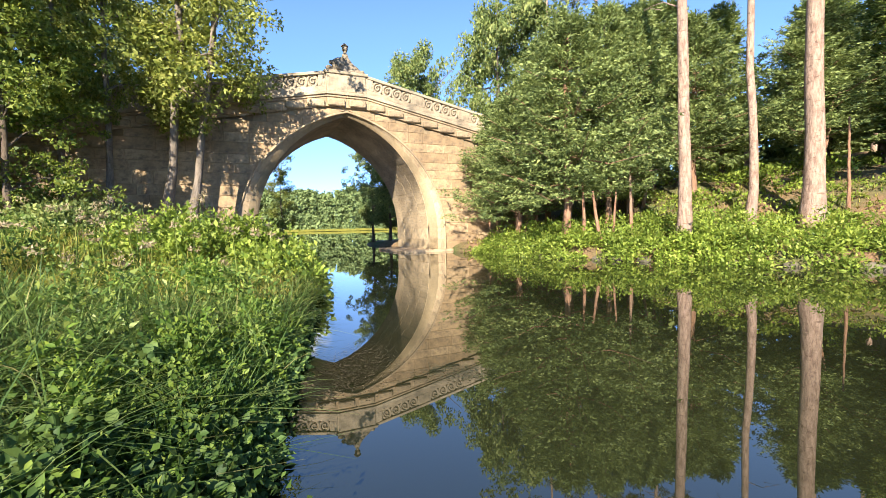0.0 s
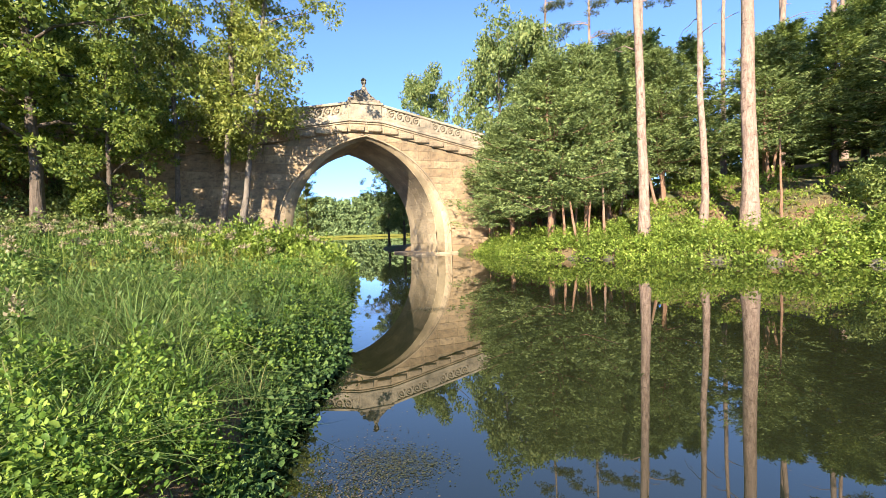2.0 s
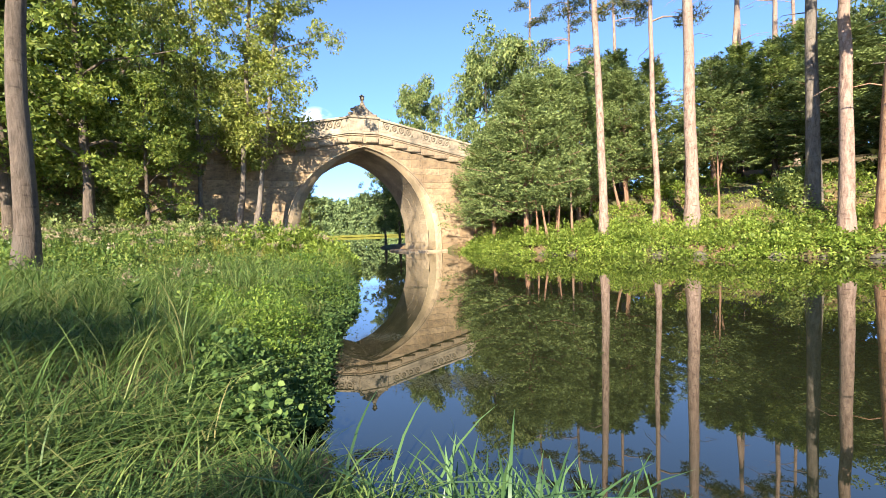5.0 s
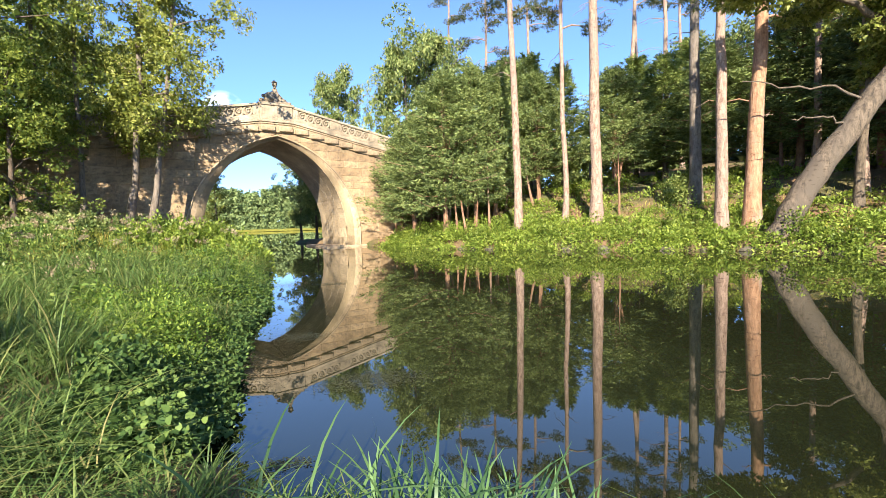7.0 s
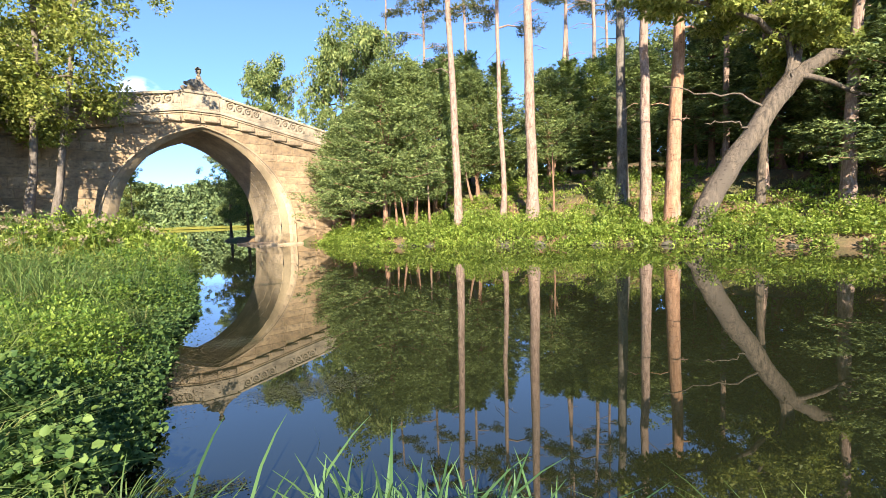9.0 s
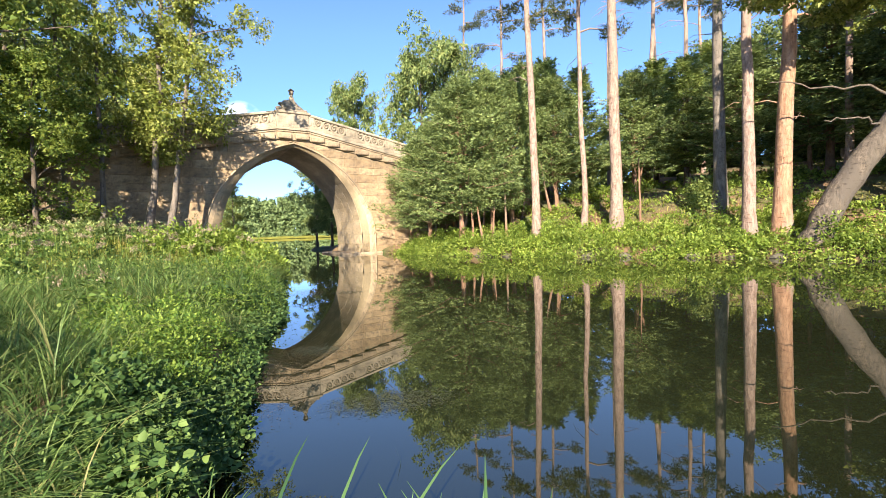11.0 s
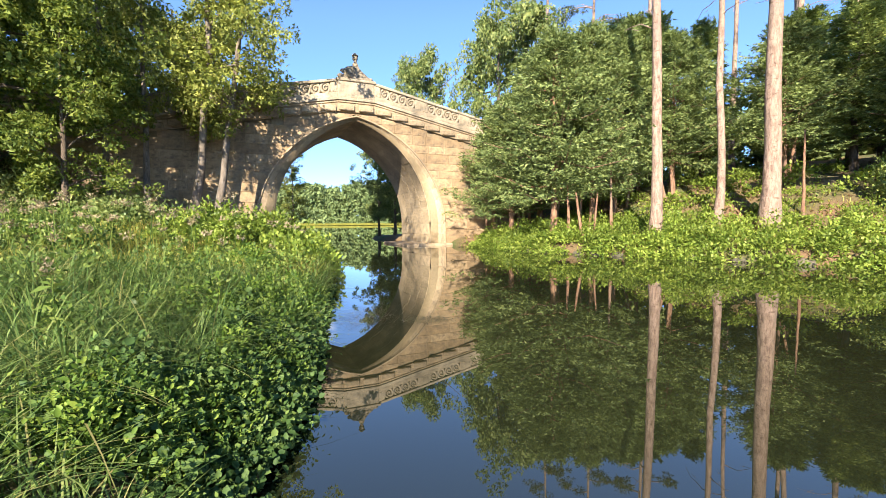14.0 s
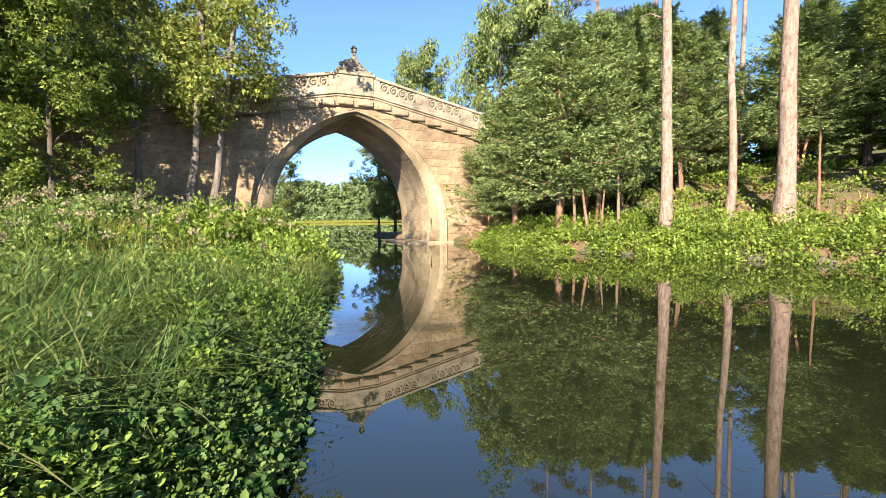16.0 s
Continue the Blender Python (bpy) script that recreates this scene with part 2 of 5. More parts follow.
def joined(pieces):
    """Joins (V, F) pairs into one."""
    Vs, Fs, k = [], [], 0
    for V, F in pieces:
        Vs.append(V)
        Fs.append(np.asarray(F) + k)
        k += len(V)
    return np.concatenate(Vs), np.concatenate(Fs)


def shaded(me, material, smooth=False):
    me.materials.append(material)
    if smooth:
        me.polygons.foreach_set("use_smooth", [True] * len(me.polygons))
    return me


def part(name, me, parent, label=""):
    ob = new(name, me)
    ob.parent = parent
    if label:
        tagged(ob, label)
    return ob


def bm_mesh(name, bm, material, smooth=False):
    me = bpy.data.meshes.new(name)
    bm.to_mesh(me)
    bm.free()
    return shaded(me, material, smooth)


def tube(points, radii, sides=8, rng=None, rough=0.0):
    """A tapered tube along points, closed at its tip."""
    P = np.asarray(points, float)
    T = np.gradient(P, axis=0)
    T /= np.linalg.norm(T, axis=1)[:, None] + 1e-9
    ref = np.eye(3)[int(np.argmin(np.abs(T).max(0)))]      # the axis that the tube never runs along
    A = np.cross(T, ref[None])
    A /= np.linalg.norm(A, axis=1)[:, None]
    B = np.cross(T, A)
    ang = np.arange(sides) * 2 * np.pi / sides
    R = np.asarray(radii, float)[:, None] * np.ones((1, sides))
    if rng is not None and rough:
        R = R * (1 + rough * rng.normal(size=R.shape))
    V = P[:, None, :] + R[:, :, None] * (np.cos(ang)[None, :, None] * A[:, None, :] + np.sin(ang)[None, :, None] * B[:, None, :])
    n = len(P)
    i, j = np.meshgrid(np.arange(n - 1), np.arange(sides), indexing="ij")
    k = (j + 1) % sides
    F = np.stack([i * sides + j, i * sides + k, (i + 1) * sides + k, (i + 1) * sides + j], -1).reshape(-1, 4)
    return V.reshape(-1, 3), F


def unit(v):
    return v / (np.linalg.norm(v, axis=-1, keepdims=True) + 1e-9)


def leaf_quads(rng, P, out, length, width, spread=0.8, droop=0.0, size_var=0.35, shape="lozenge"):
    """Leaves at P that grow along out, with scatter: small pointed ones, folded lozenges or rounded blades."""
    n = len(P)
    axis = unit(out + spread * rng.normal(size=(n, 3)) + np.array([0, 0, -droop]))
    nrm = unit(rng.normal(size=(n, 3)) * 0.6 + np.array([0, 0, 0.55]) + 0.9 * out)
    side = unit(np.cross(axis, nrm))
    nrm = np.cross(side, axis)
    s = np.clip(1 + size_var * rng.normal(size=(n, 1)), 0.4, 1.6)
    L, W = length * s, width * s
    if shape == "pointed":
        V = np.stack([P - side * W * 0.5, P + side * W * 0.5, P + axis * L - nrm * L * 0.12], 1).reshape(-1, 3)
        return V, np.arange(3 * n).reshape(n, 3)
    if shape == "rounded":
        def at(f, w, lift):
            return P + axis * L * f + side * W * w + nrm * (W * lift)
        V = np.stack([P, at(0.22, 0.40, 0.10), at(0.62, 0.42, 0.10), at(1.0, 0.0, -0.2), at(0.62, -0.42, 0.10), at(0.22, -0.40, 0.10)], 1).reshape(-1, 3)
        k = np.arange(n)[:, None] * 6
        return V, np.concatenate([k + np.array([[0, 1, 2, 3]]), k + np.array([[0, 3, 4, 5]])], 0)
    V = np.stack([P, P + axis * L * 0.5 + side * W * 0.5 + nrm * W * 0.18, P + axis * L - nrm * L * 0.12,
                  P + axis * L * 0.5 - side * W * 0.5 + nrm * W * 0.18], 1).reshape(-1, 3)
    return V, np.arange(4 * n).reshape(n, 4)


def clump_leaves(rng, centers, radii, per, length, width, flat=0.8, spread=0.8, droop=0.0, shape="pointed"):
    """Leaves over the shells of many small clumps."""
    c = np.repeat(centers, per, 0)
    r = np.repeat(radii, per)[:, None]
    d = unit(rng.normal(size=(len(c), 3)))
    rad = r * rng.uniform(0.25, 1.0, (len(c), 1)) ** 0.5
    P = c + d * rad * np.array([1, 1, flat])
    return leaf_quads(rng, P, d, length, width, spread, droop, shape=shape)


# ---------------------------------------------------------------- the lie of the land
LEFT_SHORE = [(60, -9), (12, -3.0), (3.2, 0.2), (1.2, 1.2), (-0.35, 2.1), (-1.0, 2.95), (-1.3, 4.45), (-1.67, 6.6), (-1.75, 8.6), (-1.85, 9.6), (-2.2, 11.0),
              (-2.65, 13.6), (-3.4, 17.6), (-4.3, 21.5), (-5.6, 25.2), (-9.2, 29.5), (-11.6, 33.5), (-14.5, 40), (-30, 60),
              (-60, 120), (-110, 230), (-150, 385)]
RIGHT_SHORE = [(70, -30), (34, -14), (25, -2), (21.5, 8), (18.4, 13.1), (16.3, 16.9), (12.2, 20.7), (7.6, 25.3), (5.9, 27.2), (3.6, 31.5), (2.4, 34.5), (0.9, 36.8),
               (-0.8, 43.0), (-3.4, 46), (-6.4, 51), (-6.4, 60), (10, 95), (50, 200), (80, 385)]


def dist_to(line, X, Y):
    """Distance to a polyline and the side of it: positive to the left of its way."""
    best = np.full(X.shape, 1e9)
    sign = np.ones(X.shape)
    for (x0, y0), (x1, y1) in zip(line[:-1], line[1:]):
        dx, dy = x1 - x0, y1 - y0
        u = np.clip(((X - x0) * dx + (Y - y0) * dy) / (dx * dx + dy * dy), 0, 1)
        d = np.hypot(X - x0 - u * dx, Y - y0 - u * dy)
        near = d < best
        best = np.where(near, d, best)
        sign = np.where(near, np.where(dx * (Y - y0) - dy * (X - x0) > 0, 1.0, -1.0), sign)
    return best * sign


def lump(X, Y, k, seed):
    """Cheap smooth unevenness."""
    return (np.sin(X * k + seed) * np.cos(Y * k * 1.13 + seed * 2.1) + 0.5 * np.sin(X * k * 2.3 + Y * k * 1.7 + seed * 3.3)) / 1.5


def ground_height(X, Y):
    X, Y = np.asarray(X, float), np.asarray(Y, float)
    dl = dist_to(LEFT_SHORE, X, Y)
    dr = -dist_to(RIGHT_SHORE, X, Y)
    far = np.clip((Y - 380) / 10, 0, 1)
    zl = 0.28 * np.clip(dl / 0.35, 0, 1) + 0.06 * np.clip(dl, 0, 14) + 0.14 * np.clip(Y - 16, 0, 14) * np.clip(dl / 3, 0, 1) * np.clip((X + 23) / 6, 0, 1)
    # embankment that carries the way up to the bridge
    s = 0.927 * (X + 5.07) + 0.375 * (Y - 34.11)
    w = -0.375 * (X + 5.07) + 0.927 * (Y - 34.11)
    run = np.clip((-s - 12.0) / 10, 0, 1)
    zl = zl + 7.0 * run * run * (3 - 2 * run) * np.clip(1 + w / 6.0, 0, 1) * np.clip(1 - (w - 6) / 14, 0.25, 1)
    zl = zl + (0.10 * lump(X, Y, 1.25, 2.0) + 0.10 * lump(X, Y, 0.55, 5.0)) * np.clip(dl / 1.2, 0, 1)
    zr = 0.45 * np.clip(dr / 0.4, 0, 1) + 0.11 * np.clip(dr, 0, 4.2) + 0.50 * np.clip(dr - 4.2, 0, 5.5) + 0.16 * np.clip(dr - 9.7, 0, 22)
    zr = zr * np.where(Y > 40, np.clip(1 - (Y - 40) / 25, 0.15, 1), 1.0) + 0.12 * lump(X, Y, 0.6, 1.0) * np.clip(dr, 0, 1)
    z = np.where(dl > 0, zl, np.where(dr > 0, zr, -0.7))
    under = np.minimum(np.abs(dl), np.abs(dr))
    z = np.where((dl <= 0) & (dr <= 0), -0.06 - 0.9 * np.clip(under / 2.5, 0, 1), z)
    return np.where(Y > 380, np.maximum(z, far * 0.6), z)


def axis_steps(lo, hi, mid0, mid1, step, grow=1.16):
    mid = list(np.arange(mid0, mid1 + step, step))
    a, s = [], step
    while (a[-1] if a else mid[-1]) < hi:
        s *= grow
        a.append((a[-1] if a else mid[-1]) + s)
    c, s = [], step
    while (c[-1] if c else mid[0]) > lo:
        s *= grow
        c.append((c[-1] if c else mid[0]) - s)
    return np.array(c[::-1] + mid + a)


def build_ground():
    xs = axis_steps(-2500, 2500, -28, 34, 0.45)
    ys = axis_steps(-400, 3800, -6, 52, 0.45)
    X, Y = np.meshgrid(xs, ys, indexing="ij")
    V = np.stack([X, Y, ground_height(X, Y)], -1).reshape(-1, 3)
    nx, ny = len(xs), len(ys)
    i, j = np.meshgrid(np.arange(nx - 1), np.arange(ny - 1), indexing="ij")
    F = np.stack([i * ny + j, (i + 1) * ny + j, (i + 1) * ny + j + 1, i * ny + j + 1], -1).reshape(-1, 4)
    ob = new("ground", shaded(mesh_np("ground", V, F), M_GROUND, True))
    tagged(ob, "brown woodland earth sloping down to the pond banks", "ground", kind="structure")
    W = np.array([(-420, -60, 0), (420, -60, 0), (420, 395, 0), (-420, 395, 0)], float)
    wat = new("water", shaded(mesh_np("water", W, [[0, 1, 2, 3]]), M_WATER))
    tagged(wat, "still olive-green pond water mirroring trees and bridge", "water", kind="structure")


build_ground()

# ---------------------------------------------------------------- the bridge
# s runs along the bridge, w into its thickness, z up; the crown of the arch is at s = 0.
BRIDGE = Matrix.Translation((-5.07, 34.11, 0)) @ Matrix.Rotation(radians(22), 4, "Z")
BW = 6.4                 # thickness of the bridge
ARC_E, ARC_Z, ARC_R = 1.85, 1.5, 6.95


def arch_s(z, grow=0.0):
    """Half width of the arch opening at height z."""
    r = ARC_R + grow
    h = max(z - ARC_Z, 0.0)
    return math.sqrt(max(r * r - h * h, 0.0)) - ARC_E if h < r else -1.0


def arch_top(grow=0.0):
    return ARC_Z + math.sqrt((ARC_R + grow) ** 2 - ARC_E ** 2)


def crest(s):
    """Top of the coping along the bridge."""
    a = abs(s)
    return 10.62 - 0.2 * max(a - 1.15, 0) if a < 14 else 10.62 - 0.2 * 12.85 - 0.06 * (a - 14)


PARAPET_H, S_END = 1.14, 24.0


def box_pts(s0, s1, w0, w1, z0, z1, z0b=None, z1b=None):
    """Eight corners of a box whose bottom and top may slope along s."""
    z0b, z1b = z0 if z0b is None else z0b, z1 if z1b is None else z1b
    V = [(s0, w0, z0), (s1, w0, z0b), (s1, w1, z0b), (s0, w1, z0), (s0, w0, z1), (s1, w0, z1b), (s1, w1, z1b), (s0, w1, z1)]
    F = [(0, 3, 2, 1), (4, 5, 6, 7), (0, 1, 5, 4), (1, 2, 6, 5), (2, 3, 7, 6), (3, 0, 4, 7)]
    return np.array(V, float), np.array(F)


def bevelled(name, V, F, material, width=0.02):
    bm = bmesh.new()
    vs = [bm.verts.new(v) for v in V]
    for f in F:
        bm.faces.new([vs[k] for k in f])
    bmesh.ops.recalc_face_normals(bm, faces=bm.faces)
    if width:
        bmesh.ops.bevel(bm, geom=bm.edges[:], offset=width, segments=1, affect="EDGES")
    return bm_mesh(name, bm, material)


def splayed_curve(n=12, foot=1.0, crown=0.14):
    """The outer line of the ring: a metre from the opening at the feet, close to it at the crown."""
    a, g = arch_curve(0.0, n), arch_curve(1.0, n)
    out = []
    for (s0, z0), (s1, z1) in zip(a, g):
        f = foot + (crown - foot) * min(max(z0 - ARC_Z, 0) / 6.7, 1) ** 1.3
        out.append((s0 + (s1 - s0) * f, z0 + (z1 - z0) * f))
    return out


def ring_s(z):
    """Half width of the ring's outer line at height z."""
    c = splayed_curve(24)
    for (s0, z0), (s1, z1) in zip(c, c[1:]):
        if z0 <= z <= z1:
            return s0 + (s1 - s0) * (z - z0) / (z1 - z0)
    return c[0][0] if z < 0 else 0.02


def arch_curve(grow, n=22):
    """Points (s, z) of the arch line from the right foot over the crown to the left foot."""
    top = math.acos(ARC_E / (ARC_R + grow))
    right = [(arch_s(-1, grow), -0.6), (arch_s(0, grow), ARC_Z * 0.5)]
    right += [((ARC_R + grow) * math.cos(top * k / n) - ARC_E, ARC_Z + (ARC_R + grow) * math.sin(top * k / n)) for k in range(n + 1)]
    right[-1] = (0.0, right[-1][1])
    return right + [(-s, z) for s, z in right[-2::-1]]


def build_bridge():
    rng = random.Random(4)
    bridge = new("stone_bridge")
    bridge.matrix_world = BRIDGE
    tagged(bridge, "weathered sandstone footbridge with one pointed arch and openwork parapet", "bridge")

    # core with the arch cut through, built as strips between the arch line and the deck
    inner = arch_curve(0.0)
    V, F = [], []
    cols = [(S_END, None)] + [(12.0, None)] + [(s, z) for s, z in inner] + [(-12.0, None), (-S_END, None)]
    ring = []
    for s, z in cols:
        low = -0.9 if z is None else z
        hi = crest(s) - PARAPET_H - 0.14
        ring.append((s, low, hi))
    for s, low, hi in ring:
        V += [(s, 0.10, low), (s, 0.10, hi), (s, BW - 0.10, hi), (s, BW - 0.10, low)]
    for k in range(len(ring) - 1):
        a, c = 4 * k, 4 * k + 4
        F += [(a, a + 1, c + 1, c), (a + 1, a + 2, c + 2, c + 1), (a + 2, a + 3, c + 3, c + 2), (a + 3, a, c, c + 3)]
    # solid wall between the feet of the arch line and the far columns
    part("core", shaded(mesh_np("core", V, F), M_MORTAR), bridge, "lime mortar core of the bridge")

    # vault lining in long courses
    n = len(inner)
    for k in range(1, n - 1):
        (s0, z0), (s1, z1) = inner[k], inner[k + 1] if k + 1 < n else inner[k]
        V = [(s0, 0.32, z0), (s1, 0.32, z1), (s1, BW - 0.1, z1), (s0, BW - 0.1, z0)]
        nx, nz = (z1 - z0), -(s1 - s0)
        ln = math.hypot(nx, nz)
        nx, nz = -abs(nx) / ln * (1 if s0 + s1 > 0 else -1) * 0.02, -abs(nz) / ln * 0.02
        cut = [0.32, 1.7 + rng.uniform(-.3, .3), 3.2 + rng.uniform(-.3, .3), 4.8 + rng.uniform(-.3, .3), BW - 0.1]
        for w0, w1 in zip(cut[:-1], cut[1:]):
            g = 0.006
            a = np.array([(s0, w0 + g, z0), (s1, w0 + g, z1), (s1, w1 - g, z1), (s0, w1 - g, z0)], float)
            mid = a.mean(0)
            a = mid + (a - mid) * 0.992
            lift = np.array([nx, 0, nz]) * rng.uniform(0.7, 1.5)
            part("vault_stone", bevelled("vault_stone", np.concatenate([a, a + lift]),
                 [(0, 1, 2, 3), (7, 6, 5, 4), (0, 4, 5, 1), (1, 5, 6, 2), (2, 6, 7, 3), (3, 7, 4, 0)], M_SOFFIT, 0), bridge)

    # arch ring: voussoirs with a splayed inner edge, on both faces
    a0, a1 = arch_curve(0.0, 12), splayed_curve(12)
    for face in (0, 1):
        for k in range(len(a0) - 1):
            p, q, r, t = a0[k], a0[k + 1], a1[k + 1], a1[k]
            o = 0.34
            prof = []
            for (si, zi), (so, zo) in ((p, t), (q, r)):
                d = 0.9
                sm, zm = si + (so - si) * d, zi + (zo - zi) * d
                prof.append([(si, o, zi), (sm, -0.03, zm), (so, -0.03, zo), (so, o, zo)])
            V = np.array(prof[0] + prof[1], float)
            if face:
                V[:, 1] = BW - V[:, 1]
            mid = V.mean(0)
            V = mid + (V - mid) * np.array([0.996, 1, 0.996])
            part("voussoir", bevelled("voussoir", V, [(0, 1, 2, 3), (7, 6, 5, 4), (0, 4, 5, 1), (1, 5, 6, 2), (2, 6, 7, 3), (3, 7, 4, 0)],
                 M_DRESSED, 0.012), bridge)
        # outer roll moulding of the ring
        curve = splayed_curve(20, 1.03, 0.17)
        pts = [(s, -0.05 if not face else BW + 0.05, z) for s, z in curve]
        tv, tf = tube(pts, [0.065] * len(pts), 8)
        part("hood_mould", shaded(mesh_np("hood_mould", tv, tf), M_DRESSED, True), bridge)

    # ashlar on both faces, in courses that stop at the ring
    z, course = -0.5, 0
    heights = [0.5, 0.62, 0.54, 0.66, 0.52]
    while z < 9.0:
        h = heights[course % 5]
        for side in (1, -1):
            lim0, lim1 = ring_s(z) + 0.03, ring_s(z + h) + 0.03
            s = min(lim0, lim1) - 0.02
            first = True
            s += rng.uniform(0, 0.5)
            while s < S_END - 0.5:
                ln = rng.uniform(0.8, 1.9) if abs(s) < 17 else 2.6
                e = max(s + ln, max(lim0, lim1) + 0.3) if first else s + ln
                ztop = crest(e) - PARAPET_H - 0.78
                if z + h * 0.4 > ztop:
                    break
                zt = min(z + h, ztop)
                g = 0.004
                l0, l1 = (lim0, lim1) if first else (s, s)
                pr = rng.uniform(0.045, 0.062) + (0.035 if rng.random() < 0.05 else 0)
                V = np.array([(l0 + g, 0.1 - pr, z + g), (e - g, 0.1 - pr, z + g), (e - g, 0.12, z + g), (l0 + g, 0.12, z + g),
                              (l1 + g, 0.1 - pr, zt - g), (e - g, 0.1 - pr, zt - g), (e - g, 0.12, zt - g), (l1 + g, 0.12, zt - g)])
                V[:, 0] *= side
                part("stone_block", bevelled("stone_block", V, [(0, 3, 2, 1), (4, 5, 6, 7), (0, 1, 5, 4), (1, 2, 6, 5), (2, 3, 7, 6), (3, 0, 4, 7)],
                     M_BLOCK, 0.016), bridge)
                first, s = False, e
        z += h
        course += 1

    # cornice, corbels, parapet and coping, on the near and far sides
    for w_sign, w_face in ((1, 0.0), (-1, BW)):
        def fw(d):
            return w_face - w_sign * d

        knots = [0.0, 1.15, 4.6, 8.0, 11.4, 14.0, 17.4, 20.8, S_END]
        for side in (1, -1):
            for s0, s1 in zip(knots[:-1], knots[1:]):
                a, c = crest(s0) - PARAPET_H, crest(s1) - PARAPET_H
                n0, n1 = side * s0, side * s1
                for nm, d0, d1, t0, t1, mt in (("cornice", -0.3, 0.17, -0.17, 0.02, M_PARAPET), ("cornice", -0.3, 0.09, -0.30, -0.175, M_DRESSED),
                                               ("plinth", -0.22, 0.05, 0.025, 0.33, M_PARAPET), ("coping", -0.28, 0.09, PARAPET_H - 0.17, PARAPET_H, M_PARAPET),
                                               ("frieze", -0.3, 0.03, -0.86, -0.305, M_DRESSED)):
                    V, F = box_pts(n0, n1, fw(d0), fw(d1), a + t0, a + t1, c + t0, c + t1)
                    part(nm, bevelled(nm, V, F, mt, 0.02), bridge)
            # corbels step down under the frieze
            s = 0.62
            while s < 12.5:
                zc = crest(s) - PARAPET_H
                V, F = box_pts(side * (s - 0.49), side * (s + 0.49), fw(-0.2), fw(0.17), zc - 0.80, zc - 0.42, zc - 0.80, zc - 0.42)
                part("corbel", bevelled("corbel", V, F, M_DRESSED, 0.05), bridge)
                s += 1.16
            # parapet: solid piers, and panels of four rings before a darker closed back
            edges = []
            s = 1.15
            while s < 19:
                edges.append((s, s + 0.45, "pier"))
                edges.append((s + 0.45, s + 0.45 + 2.4, "rings"))
                s += 0.45 + 2.4 + 0.45
            for s0, s1, what in edges:
                b0, b1 = crest(s0) - PARAPET_H, crest(s1) - PARAPET_H
                if what == "pier":
                    s0 -= 0.45 if s0 > 1.2 else 0
                    b0 = crest(s0) - PARAPET_H
                    V, F = box_pts(side * s0, side * s1, fw(-0.20), fw(0.035), b0 + 0.33, b0 + PARAPET_H - 0.17, b1 + 0.33, b1 + PARAPET_H - 0.17)
                    part("pier", bevelled("pier", V, F, M_PARAPET, 0.02), bridge)
                else:
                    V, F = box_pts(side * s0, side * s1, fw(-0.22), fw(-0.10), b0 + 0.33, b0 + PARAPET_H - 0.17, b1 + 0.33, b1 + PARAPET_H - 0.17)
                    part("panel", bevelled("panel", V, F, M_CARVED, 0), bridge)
                    step = (s1 - s0) / 4
                    for k in range(4):
                        sc = s0 + step * (k + 0.5)
                        zc = crest(sc) - PARAPET_H + 0.33 + (PARAPET_H - 0.50) / 2
                        pr = step * 0.5 + 0.01
                        ang = [i * math.pi * 2 / 16 for i in range(17)]
                        tv, tf = tube([(side * sc + pr * 0.9 * math.cos(u), fw(-0.08), zc + pr * 1.03 * math.sin(u)) for u in ang], [0.085] * 17, 6)
                        ring_ob = part("tracery_ring", shaded(mesh_np("tracery_ring", tv, tf), M_PARAPET, True), bridge)
                        arc = [(side * sc + pr * (0.52 - 0.028 * f) * math.cos(0.9 + f * 0.52), fw(-0.08), zc + pr * (0.58 - 0.03 * f) * math.sin(0.9 + f * 0.52)) for f in range(12)]
                        tv, tf = tube(arc, [0.05] * 10 + [0.06, 0.07], 5)
                        part("tracery_scroll", shaded(mesh_np("tracery_scroll", tv, tf), M_PARAPET, True), ring_ob)
                        arc = [(side * sc + pr * f * math.cos(0.9), fw(-0.08), zc + pr * f * 1.05 * math.sin(0.9)) for f in (0.5, 0.9)]
                        tv, tf = tube(arc, [0.05, 0.06], 5)
                        part("tracery_bar", shaded(mesh_np("tracery_bar", tv, tf), M_PARAPET, True), ring_ob)
        # middle pedestal
        V, F = box_pts(-1.15, 1.15, fw(-0.35), fw(0.10), 10.62 - PARAPET_H + 0.02, 10.62 - 0.12)
        part("pedestal", bevelled("pedestal", V, F, M_PARAPET, 0.03), bridge)
        V, F = box_pts(-1.28, 1.28, fw(-0.42), fw(0.17), 10.62 - 0.12, 10.62 + 0.05)
        part("pedestal_cap", bevelled("pedestal_cap", V, F, M_PARAPET, 0.03), bridge)
    # roadway and foot slab at the waterline
    for side in (1, -1):
        for s0, s1 in ((0, 1.15), (1.15, 14), (14, S_END)):
            a, c = crest(s0) - PARAPET_H, crest(s1) - PARAPET_H
            V, F = box_pts(side * s0, side * s1, 0.3, BW - 0.3, a - 0.3, a, c - 0.3, c)
            part("roadway", bevelled("roadway", V, F, M_MORTAR, 0), bridge)
    V, F = box_pts(3.2, 6.6, -0.35, BW * 0.8, -0.4, 0.14)
    part("foot_slab", bevelled("foot_slab", V, F, M_DRESSED, 0.04), bridge, "pale stone slab at the waterline under the pier")
    return bridge


build_bridge()


